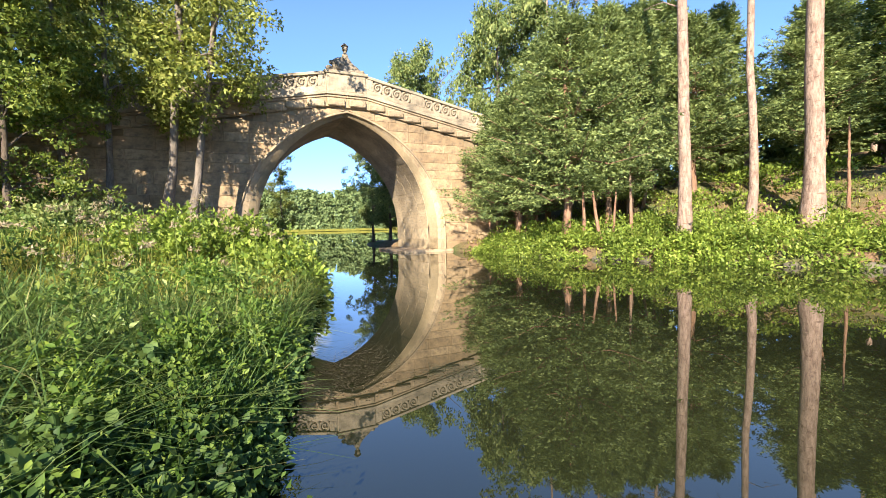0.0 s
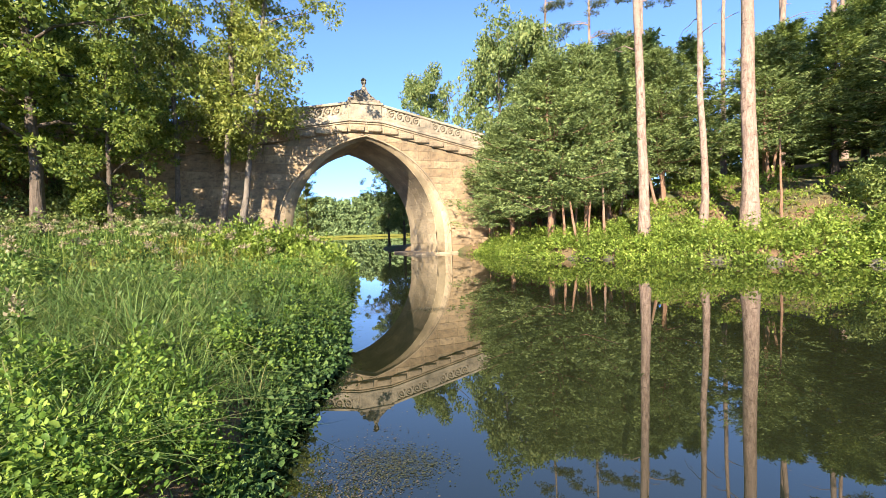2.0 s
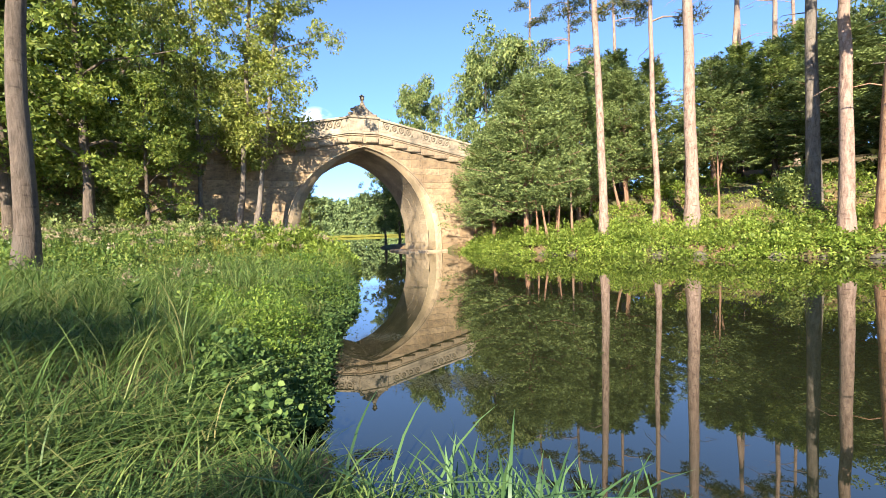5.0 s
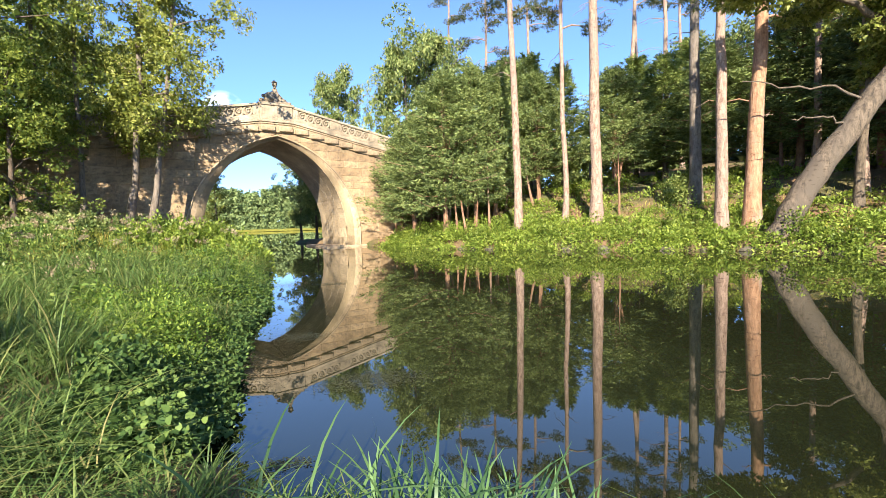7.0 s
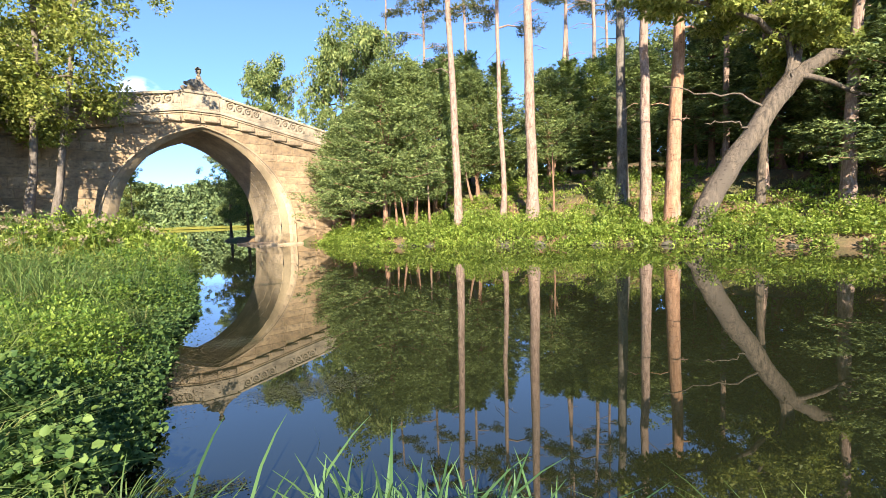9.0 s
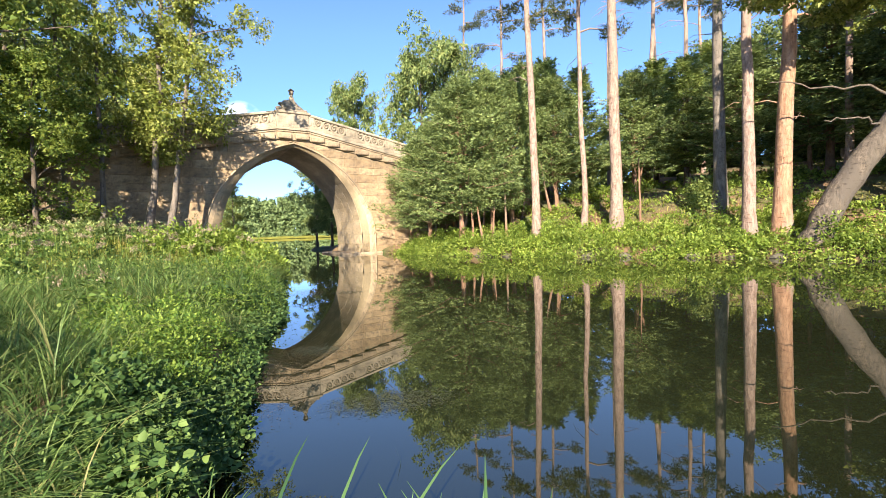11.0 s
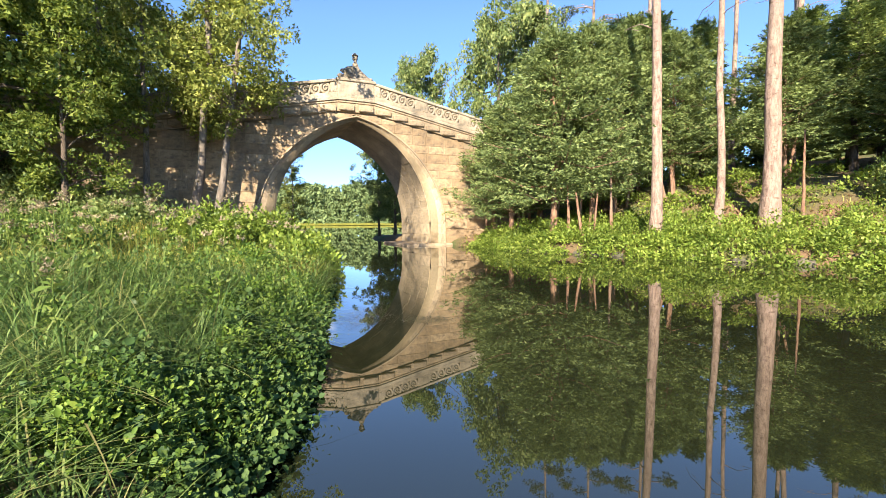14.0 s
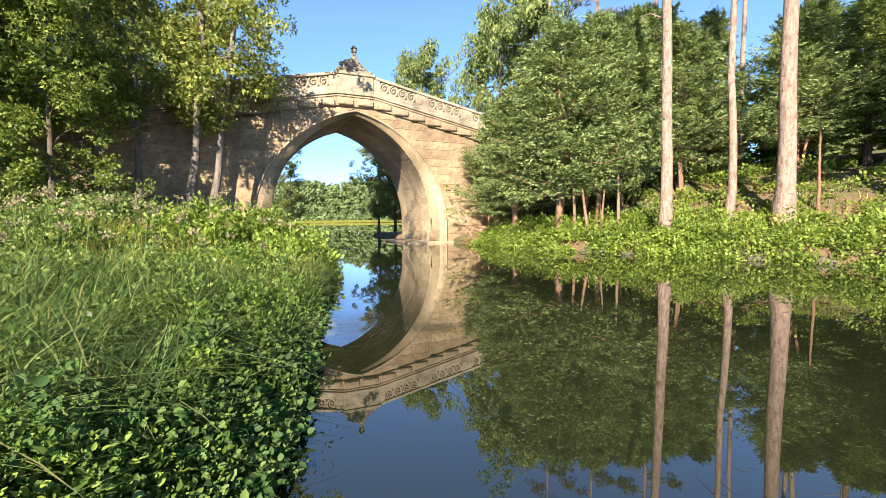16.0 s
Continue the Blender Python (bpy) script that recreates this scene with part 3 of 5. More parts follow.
def build_monument():
    """Carved group on the crown of the parapet, kept to its plain masses."""
    bm = bmesh.new()

    def blob(c, r, sc):
        q = bmesh.ops.create_icosphere(bm, subdivisions=2, radius=r)
        bmesh.ops.scale(bm, vec=sc, verts=q["verts"])
        bmesh.ops.translate(bm, vec=c, verts=q["verts"])
        return q["verts"]

    rings = []
    for k in range(13):         # smooth concave back
        f = k / 12
        hw = 1.12 * (1 - f) ** 1.7 + 0.13
        hd = 0.27 - 0.13 * f
        rings.append([bm.verts.new((0.05 + a * hw, c * hd, 1.05 * f)) for a, c in ((-1, -0.7), (-0.8, -1), (0.8, -1), (1, -0.7), (1, 0.7), (0.8, 1), (-0.8, 1), (-1, 0.7))])
    for lo, hi in zip(rings, rings[1:]):
        for k in range(8):
            bm.faces.new((lo[k], lo[(k + 1) % 8], hi[(k + 1) % 8], hi[k]))
    bm.faces.new(rings[-1])
    blob((-0.42, -0.2, 0.42), 0.40, (0.95, 0.42, 1.0))      # shield
    blob((-0.42, -0.3, 0.42), 0.24, (0.95, 0.42, 1.0))
    for s, z, r in ((-0.92, 0.18, 0.2), (0.95, 0.14, 0.15), (-0.76, 0.5, 0.18), (0.62, 0.3, 0.13), (0.36, 0.5, 0.13), (-0.2, 0.78, 0.15), (0.2, 0.2, 0.14)):
        blob((s, -0.15, z), r, (1.2, 0.8, 0.8))
    blob((0.02, 0, 1.05), 0.17, (1, 0.9, 1.0))
    blob((0.02, 0, 1.24), 0.12, (0.9, 0.9, 1.2))
    blob((0.02, 0, 1.42), 0.19, (0.95, 0.95, 1.0))
    blob((0.02, 0, 1.58), 0.22, (1.0, 1.0, 0.32))
    blob((0.02, 0, 1.66), 0.12, (1.0, 1.0, 0.7))
    for v in bm.verts:
        v.co += 0.03 * noise.noise_vector(v.co * 3.1)
    ob = new("carved_monument", bm_mesh("carved_monument", bm, M_CARVED, True))
    ob.matrix_world = BRIDGE @ Matrix.Translation((0, 0.22, 10.66))
    tagged(ob, "weathered stone carving with shield and knob on the bridge crown", "statue")


build_monument()


# ---------------------------------------------------------------- trees
def gz(x, y):
    return float(ground_height(np.array([x]), np.array([y]))[0])


def polar(az, r):
    return r * math.sin(radians(az)), r * math.cos(radians(az))


def trunk_line(rng, height, lean=(0, 0), wobble=0.012, n=10):
    t = np.linspace(0, 1, n)
    w = np.cumsum(rng.normal(size=(n, 2)), 0) * wobble * height / 3
    w[0] = 0
    return np.stack([lean[0] * t * height + w[:, 0], lean[1] * t * height + w[:, 1], t * height - 0.25 * (1 - t)], -1)


def flare(r0, r1, n):
    t = np.linspace(0, 1, n)
    r = r0 + (r1 - r0) * t
    r[0] *= 1.45
    r[1] *= 1.06
    return r


def limb(rng, a, b, r0, sag=0.0, n=5, sides=5):
    t = np.linspace(0, 1, n)[:, None]
    P = a + (b - a) * t + rng.normal(size=(n, 3)) * 0.03 * np.linalg.norm(b - a) * np.sin(t * np.pi)
    P[:, 2] += sag * np.sin(t[:, 0] * np.pi)
    return tube(P, np.linspace(r0, r0 * 0.25, n), sides)


def broadleaf(seed, height, base, radius, clumps, per, leaf, trunk_r, bark, leafmat, slim=1.0, name="tree"):
    """A broad-leaved tree: trunk, limbs to every group of clumps, uneven crown."""
    rng = np.random.default_rng(seed)
    line = trunk_line(rng, height * 0.93)
    pieces = [tube(line, flare(trunk_r, trunk_r * 0.18, len(line)), 9, rng, 0.03)]
    boughs = 16
    cents, rads = [], []
    for k in range(boughs):
        f = base + (1 - base) * (k + 0.3) / boughs
        ang = k * 2.4 + rng.uniform(-0.5, 0.5)
        reach = radius * slim * (math.sin(math.pi * min(max((f - base) / (1 - base) * 0.82 + 0.14, 0), 1)) ** 0.7) * rng.uniform(0.65, 1.15)
        i = f * (len(line) - 1) * 0.92
        p = line[int(i)] + (line[min(int(i) + 1, len(line) - 1)] - line[int(i)]) * (i % 1)
        tip = p + np.array([math.cos(ang) * reach, math.sin(ang) * reach, reach * rng.uniform(0.15, 0.75)])
        pieces.append(limb(rng, p, tip, trunk_r * (0.42 - 0.25 * f), 0.06 * reach))
        m = clumps // boughs
        u = rng.uniform(0.3, 1.1, m)[:, None]
        c = p + (tip - p) * u + rng.normal(size=(m, 3)) * np.array([0.26, 0.26, 0.2]) * max(reach, radius * 0.35)
        cents.append(c)
        rads.append(rng.uniform(0.4, 0.85, m) * (0.35 + 0.16 * radius))
    V, F = joined(pieces)
    tm = shaded(mesh_np("trunk", V, F), bark, True)
    V, F = clump_leaves(rng, np.concatenate(cents), np.concatenate(rads), per, leaf, leaf * 0.75, 0.62, 1.0, 0.08)
    return tm, shaded(mesh_np("crown", V, F), leafmat)


def conifer(seed, height, radius, boughs, per, leaf, trunk_r, bark, leafmat, low=0.06, taper=0.8, stems=1):
    """Yew or spruce: boughs with flat feathery sprays in layers, up to a ragged top."""
    rng = np.random.default_rng(seed)
    pieces = []
    for q in range(stems):
        ln = (0.10 * rng.normal(), 0.10 * rng.normal()) if q else (0, 0)
        line = trunk_line(rng, height * (0.9 if q == 0 else 0.42), ln)
        line[:, :2] += 0.6 * rng.normal(size=2) if q else 0
        pieces.append(tube(line, flare(trunk_r * (1 if q == 0 else 0.6), 0.03, len(line)), 7))
    f = low + (1 - low) * (np.arange(boughs) + rng.uniform(0, 1, boughs)) / boughs
    ang = np.arange(boughs) * 2.399 + rng.normal(size=boughs) * 0.25
    prof = np.clip((1 - f) ** taper * 1.05, 0.06, 1) * np.clip((f - low) / 0.12 + 0.55, 0, 1)
    reach = radius * prof * (1 + 0.22 * np.sin(3 * ang + seed)) * rng.uniform(0.32, 1.5, boughs)
    root = np.stack([np.zeros(boughs), np.zeros(boughs), f * height * 0.96], -1)
    tip = root + np.stack([np.cos(ang) * reach, np.sin(ang) * reach, reach * rng.uniform(-0.22, 0.30, boughs) + 0.35], -1)
    for k in range(0, boughs, 2):
        pieces.append(limb(rng, root[k], tip[k], 0.045, -0.08 * reach[k], 5, 4))
    V, F = joined(pieces)
    tm = shaded(mesh_np("trunk", V, F), bark, True)
    m = max(per // 13, 1)                      # sprays on a bough, each of 13 needles' tufts
    u = rng.uniform(0.22, 1.06, (boughs, m)) ** 0.75
    P = root[:, None] + (tip - root)[:, None] * u[..., None]
    P[..., 2] -= (0.10 * reach)[:, None] * np.sin(u * np.pi) - 0.05
    out = unit(tip - root)[:, None] * np.ones((1, m, 1))
    side = unit(np.cross(out, np.array([0, 0, 1.0])))
    fan = rng.normal(size=(boughs, m, 1)) * (0.26 * np.sqrt(reach + 0.4))[:, None, None] * (1.3 - 0.7 * u[..., None])
    P = P + side * fan * 1.5 + rng.normal(size=(boughs, m, 3)) * np.array([0.08, 0.08, 0.07])
    grow = unit(out + side * np.sign(fan) * rng.uniform(0.3, 1.1, fan.shape) + rng.normal(size=P.shape) * 0.25)
    k = 13
    along_s = rng.uniform(-0.1, 1.0, (boughs, m, k, 1)) * leaf * 3.4
    cross = np.cross(grow, np.array([0, 0, 1.0]))[:, :, None]
    lr = np.where(np.arange(k) % 2 == 0, 1.0, -1.0)[None, None, :, None]
    Q = P[:, :, None] + grow[:, :, None] * along_s + cross * lr * 0.05 + rng.normal(size=(boughs, m, k, 3)) * 0.035
    D = unit(grow[:, :, None] + cross * lr * 0.75 + np.zeros((1, 1, k, 1)))
    V, F = leaf_quads(rng, Q.reshape(-1, 3), D.reshape(-1, 3), leaf, leaf * 0.45, 0.3, 0.10, shape="pointed")
    return tm, shaded(mesh_np("crown", V, F), leafmat)


def stand(name, meshes, x, y, scale=1.0, turn=0.0, label="", category="tree", group="", wide=1.0, sink=0.12, leanx=0.0):
    """A tree on the ground at x, y, sharing its meshes with others of its kind."""
    e = new(name)
    e.matrix_world = Matrix.Translation((x, y, gz(x, y) - sink)) @ Matrix.Rotation(radians(leanx), 4, "Y") @ Matrix.Rotation(turn, 4, "Z") @ Matrix.Diagonal((scale * wide, scale * wide, scale, 1))
    tagged(e, label, category, group)
    part("trunk", meshes[0], e)
    if len(meshes) > 1:
        part("crown", meshes[1], e)
    return e


YEWS = [conifer(11 + k, 10.0, 3.4, 140, 364, 0.145, 0.2, M_YEWBARK, M_YEW, 0.2, 0.62, 3) for k in range(3)]
SPRUCES = [conifer(31 + k, 14.0, 3.1, 160, 182, 0.21, 0.22, M_DARKBARK, M_SPRUCE, 0.14, 0.7) for k in range(2)]
MAPLES = [broadleaf(51 + k, 16.0, 0.24, 4.2, 256, 76, 0.19, 0.28, M_DARKBARK, M_MAPLE) for k in range(2)]
LOW_MAPLE = broadleaf(57, 16.0, 0.08, 4.2, 272, 72, 0.2, 0.22, M_DARKBARK, M_MAPLE)
POPLARS = [broadleaf(61 + k, 17.0, 0.22, 2.3, 208, 120, 0.105, 0.13, M_GREYBARK, M_POPLAR, 0.9) for k in range(2)]
OAKS = [broadleaf(71 + k, 18.0, 0.18, 5.6, 320, 84, 0.24, 0.35, M_DARKBARK, M_OAK) for k in range(2)]

YEW_L = "dense dark-green yew with sprays reaching down to the bank"
SPRUCE_L = "dark conifer in the wood on the slope"
rng_t = random.Random(8)
# yews on the point beside the bridge: bearing, distance, height factor, width factor
for az, r, h, w in ((12.2, 29.5, 1.08, 0.95), (8.0, 32.0, 0.85, 0.95), (15.8, 30.5, 1.12, 0.8), (18.6, 33, 1.1, 0.9), (6.3, 36, 0.8, 0.95), (11.0, 35, 1.15, 0.95), (61.5, 31, 0.8, 1.0), (67, 28, 0.95, 1.1)):
    x, y = polar(az, r)
    stand("yew_tree", YEWS[rng_t.randrange(3)], x, y, h, rng_t.uniform(0, 6.28), YEW_L, "tree", "yews by the bridge", w)
# dark conifers filling the slope behind
for az, r, h, w in ((20.5, 36, 0.85, 1.0), (24, 34, 0.72, 1.0), (23, 40, 0.85, 1.1), (27, 37, 0.72, 1.0), (33, 35, 0.66, 1.1), (35.5, 41, 0.72, 1.3),
                    (38.5, 38, 0.68, 1.3), (41, 43, 0.78, 1.3), (44, 36, 0.68, 1.3), (50.5, 36, 0.78, 1.3), (57, 34, 0.75, 1.4),
                    (61, 37, 0.8, 1.4), (66, 33, 0.75, 1.2), (71, 34, 0.9, 1.4), (62.5, 35, 0.5, 1.2)):
    x, y = polar(az, r)
    stand("spruce_tree" if r > 36 else "yew_tree", SPRUCES[rng_t.randrange(2)] if r > 36 else YEWS[rng_t.randrange(3)], x, y,
          h * (1.0 if r > 36 else 1.3), rng_t.uniform(0, 6.28), SPRUCE_L if r > 36 else "dark yew under the tall pines", "tree", "evergreens on the slope", w)
# broad-leaved trees behind the bridge and the wood
for kind, az, r, h, w, mesh in (("oak_tree", -1.2, 56, 1.22, 0.64, OAKS[1]), ("oak_tree", 7.4, 46, 1.1, 0.66, OAKS[0]), ("oak_tree", 10.6, 49, 1.2, 0.8, OAKS[1]),
                               ("oak_tree", 36, 52, 0.62, 1.1, OAKS[1]), ("oak_tree", 44, 54, 0.8, 1.1, OAKS[0]), ("oak_tree", 52, 50, 0.75, 1.2, OAKS[1]),
                               ("oak_tree", 61, 46, 1.1, 1.0, OAKS[0]), ("oak_tree", -6.2, 53.5, 0.58, 0.72, OAKS[0]), ("oak_tree", -4.4, 50, 0.5, 0.9, OAKS[1]), ("oak_tree", 69, 44, 1.1, 1.0, OAKS[1]), ("oak_tree", 69, 31, 0.85, 0.9, OAKS[0])):
    x, y = polar(az, r)
    stand(kind, mesh, x, y, h, rng_t.uniform(0, 6.28), "leafy green %s rising behind the wood" % kind.replace("_", " "), "tree", "", w)

# trees behind the way in, whose shade falls over the bank
for x, y, h, k in ((-9.0, -16.5, 0.85, 1), (-16, -6.0, 0.7, 1), (-4.6, -9.3, 0.37, 0)):
    stand("maple_tree", MAPLES[k], x, y, h, k * 1.7, "maple on the bank behind the path, shading the grass", "tree", "", 0.8)

# trees of the near bank
for kind, az, r, h, w, mesh, lab in (
        ("poplar_tree", -23.9, 31.5, 1.55, 1.0, POPLARS[0], "tall bright-leaved poplar with grey trunk before the abutment"),
        ("poplar_tree", -22.0, 31.4, 1.45, 0.95, POPLARS[1], "slim leafy poplar leaning beside a taller one"),
        ("poplar_tree", -27.6, 31.7, 1.45, 0.75, POPLARS[1], "dark-trunked poplar before the abutment"),
        ("poplar_tree", -30.6, 31.8, 1.4, 0.75, POPLARS[0], "grey-trunked poplar before the abutment"),
        ("maple_tree", -32.6, 28.6, 0.62, 0.95, LOW_MAPLE, "low-branched dark maple on the bank before the wall"),
        ("maple_tree", -37.6, 28.5, 1.05, 0.95, MAPLES[0], "bright-leaved maple with dark slim trunk in tall weeds"),
        ("maple_tree", -52, 33, 0.9, 0.9, MAPLES[1], "leafy maple on the shaded wooded slope"),
        ("maple_tree", -43.5, 30, 1.0, 1.0, MAPLES[1], "leafy maple on the shaded wooded slope"),
        ("oak_tree", -34, 44, 1.0, 1.0, OAKS[0], "broad oak behind the end of the bridge"),
        ("oak_tree", -26, 47, 1.05, 0.9, OAKS[1], "broad oak behind the end of the bridge"),
        ("spruce_tree", -46, 33, 1.2, 1.4, SPRUCES[0], "dark conifer on the shaded slope"),
        ("spruce_tree", -51, 40, 1.2, 1.5, SPRUCES[1], "dark conifer on the shaded slope"),
        ("spruce_tree", -57, 36, 1.2, 1.5, SPRUCES[0], "dark conifer on the shaded slope"),
        ("poplar_tree", -15.6, 50, 0.72, 1.0, POPLARS[0], "slim tree seen past the far side of the arch")):
    x, y = polar(az, r)
    stand(kind, mesh, x, y, h, rng_t.uniform(0, 6.28), lab, "tree", "", w, leanx=6.0 if kind == "poplar_tree" and -25 < az < -20 else 0.0)


def pine(seed, x, y, height, dia, lean=(0, 0), bark=M_PINEBARK, label="tall pine with a bare pinkish-grey trunk", pads=10, first=0.55, dead=5):
    """A tall pine: bare trunk, dead snags, a few needle pads near the top."""
    rng = np.random.default_rng(seed)
    e = new("pine_tree")
    e.matrix_world = Matrix.Translation((x, y, gz(x, y) - 0.15))
    tagged(e, label, "tree", "tall pines")
    line = trunk_line(rng, height, lean, 0.006, 14)
    V, F = tube(line, flare(dia / 2, dia * 0.17, len(line)), 14, rng, 0.025)
    cents, limbs = [], [(V, F)]

    def at(f):
        i = f * (len(line) - 1)
        k = min(int(i), len(line) - 2)
        return line[k] + (line[k + 1] - line[k]) * (i - k)
    for k in range(pads):
        f = first + (0.99 - first) * k / max(pads - 1, 1)
        ang, reach = k * 2.2 + rng.uniform(-.5, .5), (4.4 - 2.6 * f) * rng.uniform(0.6, 1.3)
        p = at(f)
        tip = p + np.array([math.cos(ang) * reach, math.sin(ang) * reach, reach * rng.uniform(-0.1, 0.4)])
        limbs.append(limb(rng, p, tip, 0.07, 0.1 * reach, 5, 5))
        cents.append(p + (tip - p) * rng.uniform(0.45, 1.08, 8)[:, None] + rng.normal(size=(8, 3)) * np.array([0.4, 0.4, 0.15]))
    for k in range(dead):
        f = rng.uniform(first * 0.55, first + 0.15)
        ang, reach = rng.uniform(0, 6.28), rng.uniform(0.5, 2.6)
        p = at(f)
        tip = p + np.array([math.cos(ang) * reach, math.sin(ang) * reach, reach * rng.uniform(-0.25, 0.35)])
        limbs.append(limb(rng, p, tip, 0.035, 0.12 * reach, 5, 4))
        mid = p + (tip - p) * 0.55
        limbs.append(limb(rng, mid, mid + (tip - p) * 0.4 + rng.normal(size=3) * 0.3, 0.018, 0, 4, 4))
    V, F = joined(limbs)
    part("trunk", shaded(mesh_np("trunk", V, F), bark, True), e)
    if cents:
        C = np.concatenate(cents)
        V, F = clump_leaves(rng, C, rng.uniform(0.32, 0.62, len(C)), 80, 0.22, 0.06, 0.5, 0.7, -0.3)
        part("crown", shaded(mesh_np("crown", V, F), M_PINE), e)
    return e


pine(1, 10.15, 25.75, 25, 0.52, (-0.018, 0))
pine(2, 14.95, 24.9, 27, 0.74, (-0.022, 0.0), dead=3)
pine(3, 13.75, 26.8, 23, 0.38, (0.0, 0))
pine(4, 20.3, 22.9, 26, 0.70, (0.02, 0), bark=M_GREYBARK, label="tall tree with fluted grey trunk", pads=4)
pine(5, *polar(44.2, 25.8), 21, 0.60, (-0.012, 0.0), pads=6, first=0.7)
pine(6, *polar(47.0, 25.6), 23, 0.74, (0.05, -0.01), bark=M_REDBARK, label="tall red-barked pine with peeling trunk", first=0.45, dead=8)
for k, (az, r, h, d) in enumerate(((23.5, 46, 27, 0.42), (30.5, 44, 27, 0.4), (34.6, 42, 24, 0.5), (35.4, 48, 27, 0.45), (38.6, 40, 23, 0.44), (17.2, 50, 28, 0.45), (12.5, 54, 27, 0.5),
                                   (52.0, 33, 22, 0.4), (55.5, 30, 22, 0.45), (62, 28, 21, 0.6), (58.5, 36, 23, 0.45), (66, 27, 20, 0.5), (40.2, 52, 25, 0.4))):
    pine(20 + k, *polar(az, r), h, d, ((-0.02, 0.015, 0.03, -0.015)[k % 4], 0), pads=9, first=0.62, dead=7, label="slim tall pine standing back in the wood")


def leaning_tree():
    """The heavy tree that leans out over the water and forks into long crooked limbs."""
    rng = np.random.default_rng(91)
    x, y = polar(49.0, 24.0)
    e = new("leaning_tree")
    e.matrix_world = Matrix.Translation((x, y, gz(x, y) - 0.45))
    tagged(e, "heavy old tree with grey trunk leaning far over the bank", "tree")
    ax, dp = np.array([0.954, -0.30, 0]), np.array([0.30, 0.954, 0])

    def at(u, w, z):
        return ax * u + dp * w + np.array([0, 0, z])

    def bent(points, r0, r1, sides=10, n=14):
        P = np.array([at(*q) for q in points])
        k = np.linspace(0, len(P) - 1, n)
        P = np.stack([np.interp(k, np.arange(len(P)), P[:, c]) for c in range(3)], -1)
        P[1:-1] = (P[:-2] + 2 * P[1:-1] + P[2:]) / 4
        P[1:] += rng.normal(size=(n - 1, 3)) * 0.05
        return P, tube(P, np.linspace(r0, r1, n), sides, rng, 0.05)

    line, _ = bent([(0, 0, 0), (0.4, 0, 1.0), (1.1, -0.1, 2.5), (2.15, -0.2, 4.2), (3.35, -0.3, 5.9), (4.5, -0.4, 7.5)], 0.5, 0.4, 14, 16)
    r = np.linspace(0.52, 0.40, 16)
    r[0], r[1], r[2] = 0.92, 0.70, 0.58
    bark = [tube(line, r, 16, rng, 0.035)]
    cents = []
    limbs = (([(4.35, -0.4, 7.3), (5.8, -0.6, 8.3), (8.0, -0.8, 8.8), (11.5, -1.0, 9.6)], 0.38, 0.14, 0.35),
             ([(4.3, -0.4, 7.3), (5.2, 0.2, 9.2), (6.8, 0.6, 11.2), (9.0, 1.0, 13.0)], 0.30, 0.07, 0.25),
             ([(4.2, -0.3, 7.1), (4.4, -0.2, 9.5), (3.2, 0.0, 11.6), (2.4, 0.2, 14.0)], 0.15, 0.05, 0.4),
             ([(4.1, -0.2, 9.2), (2.2, -0.6, 10.2), (-0.4, -0.8, 10.6), (-3.0, -0.8, 11.3)], 0.14, 0.04, 0.25))
    for pts, r0, r1, bare in limbs:
        P, vf = bent(pts, r0, r1)
        bark.append(vf)
        for k in range(13):
            f = bare + (1 - bare) * k / 12
            p = P[min(int(f * 13), 13)]
            d = unit(rng.normal(size=3) * np.array([1, 1, 0.45]) + np.array([0, 0, 0.25]))
            tip = p + d * rng.uniform(0.9, 2.3)
            bark.append(limb(rng, p, tip, 0.035, 0.1, 5, 4))
            cents.append(p + (tip - p) * rng.uniform(0.4, 1.15, 9)[:, None] + rng.normal(size=(9, 3)) * np.array([0.45, 0.45, 0.24]))
    # a dead grey limb that droops and twists on the water side
    for pts, r0 in (([(4.1, -0.6, 7.4), (5.4, -0.9, 7.2), (6.6, -1.1, 6.5), (8.4, -1.3, 6.3), (9.6, -1.4, 5.4)], 0.15),
                    ([(6.4, -1.1, 6.6), (7.2, -1.3, 7.1), (8.6, -1.5, 7.2)], 0.06), ([(2.6, -0.3, 5.1), (1.6, -0.5, 5.5), (0.2, -0.6, 5.4)], 0.05),
                    ([(3.2, -0.3, 6.1), (2.2, 0.1, 6.9), (0.4, 0.3, 7.0), (-1.2, 0.4, 7.4)], 0.06)):
        bark.append(bent(pts, r0, 0.02, 7)[1])
    V, F = joined(bark)
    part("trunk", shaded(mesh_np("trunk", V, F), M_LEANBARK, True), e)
    C = np.concatenate(cents)
    V, F = clump_leaves(rng, C, rng.uniform(0.3, 0.6, len(C)), 100, 0.165, 0.12, 0.55, 0.9, 0.3)
    part("crown", shaded(mesh_np("crown", V, F), M_POPLAR), e)


leaning_tree()


def single_trunk(seed, x, y, height, dia, lean, name, label, bark):
    rng = np.random.default_rng(seed)
    e = new(name)
    e.matrix_world = Matrix.Translation((x, y, gz(x, y) - 0.15))
    tagged(e, label, "tree")
    line = trunk_line(rng, height, lean, 0.012, 12)
    V, F = tube(line, flare(dia / 2, dia * 0.2, 12), 12, rng, 0.03)
    return e, line, rng, (V, F)


# stem beside the leaning tree; dark bark colour stands in for the crown's shade
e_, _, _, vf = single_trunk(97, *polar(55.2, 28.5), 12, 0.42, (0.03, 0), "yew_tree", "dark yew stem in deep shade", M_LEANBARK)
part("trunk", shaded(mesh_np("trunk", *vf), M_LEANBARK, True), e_)

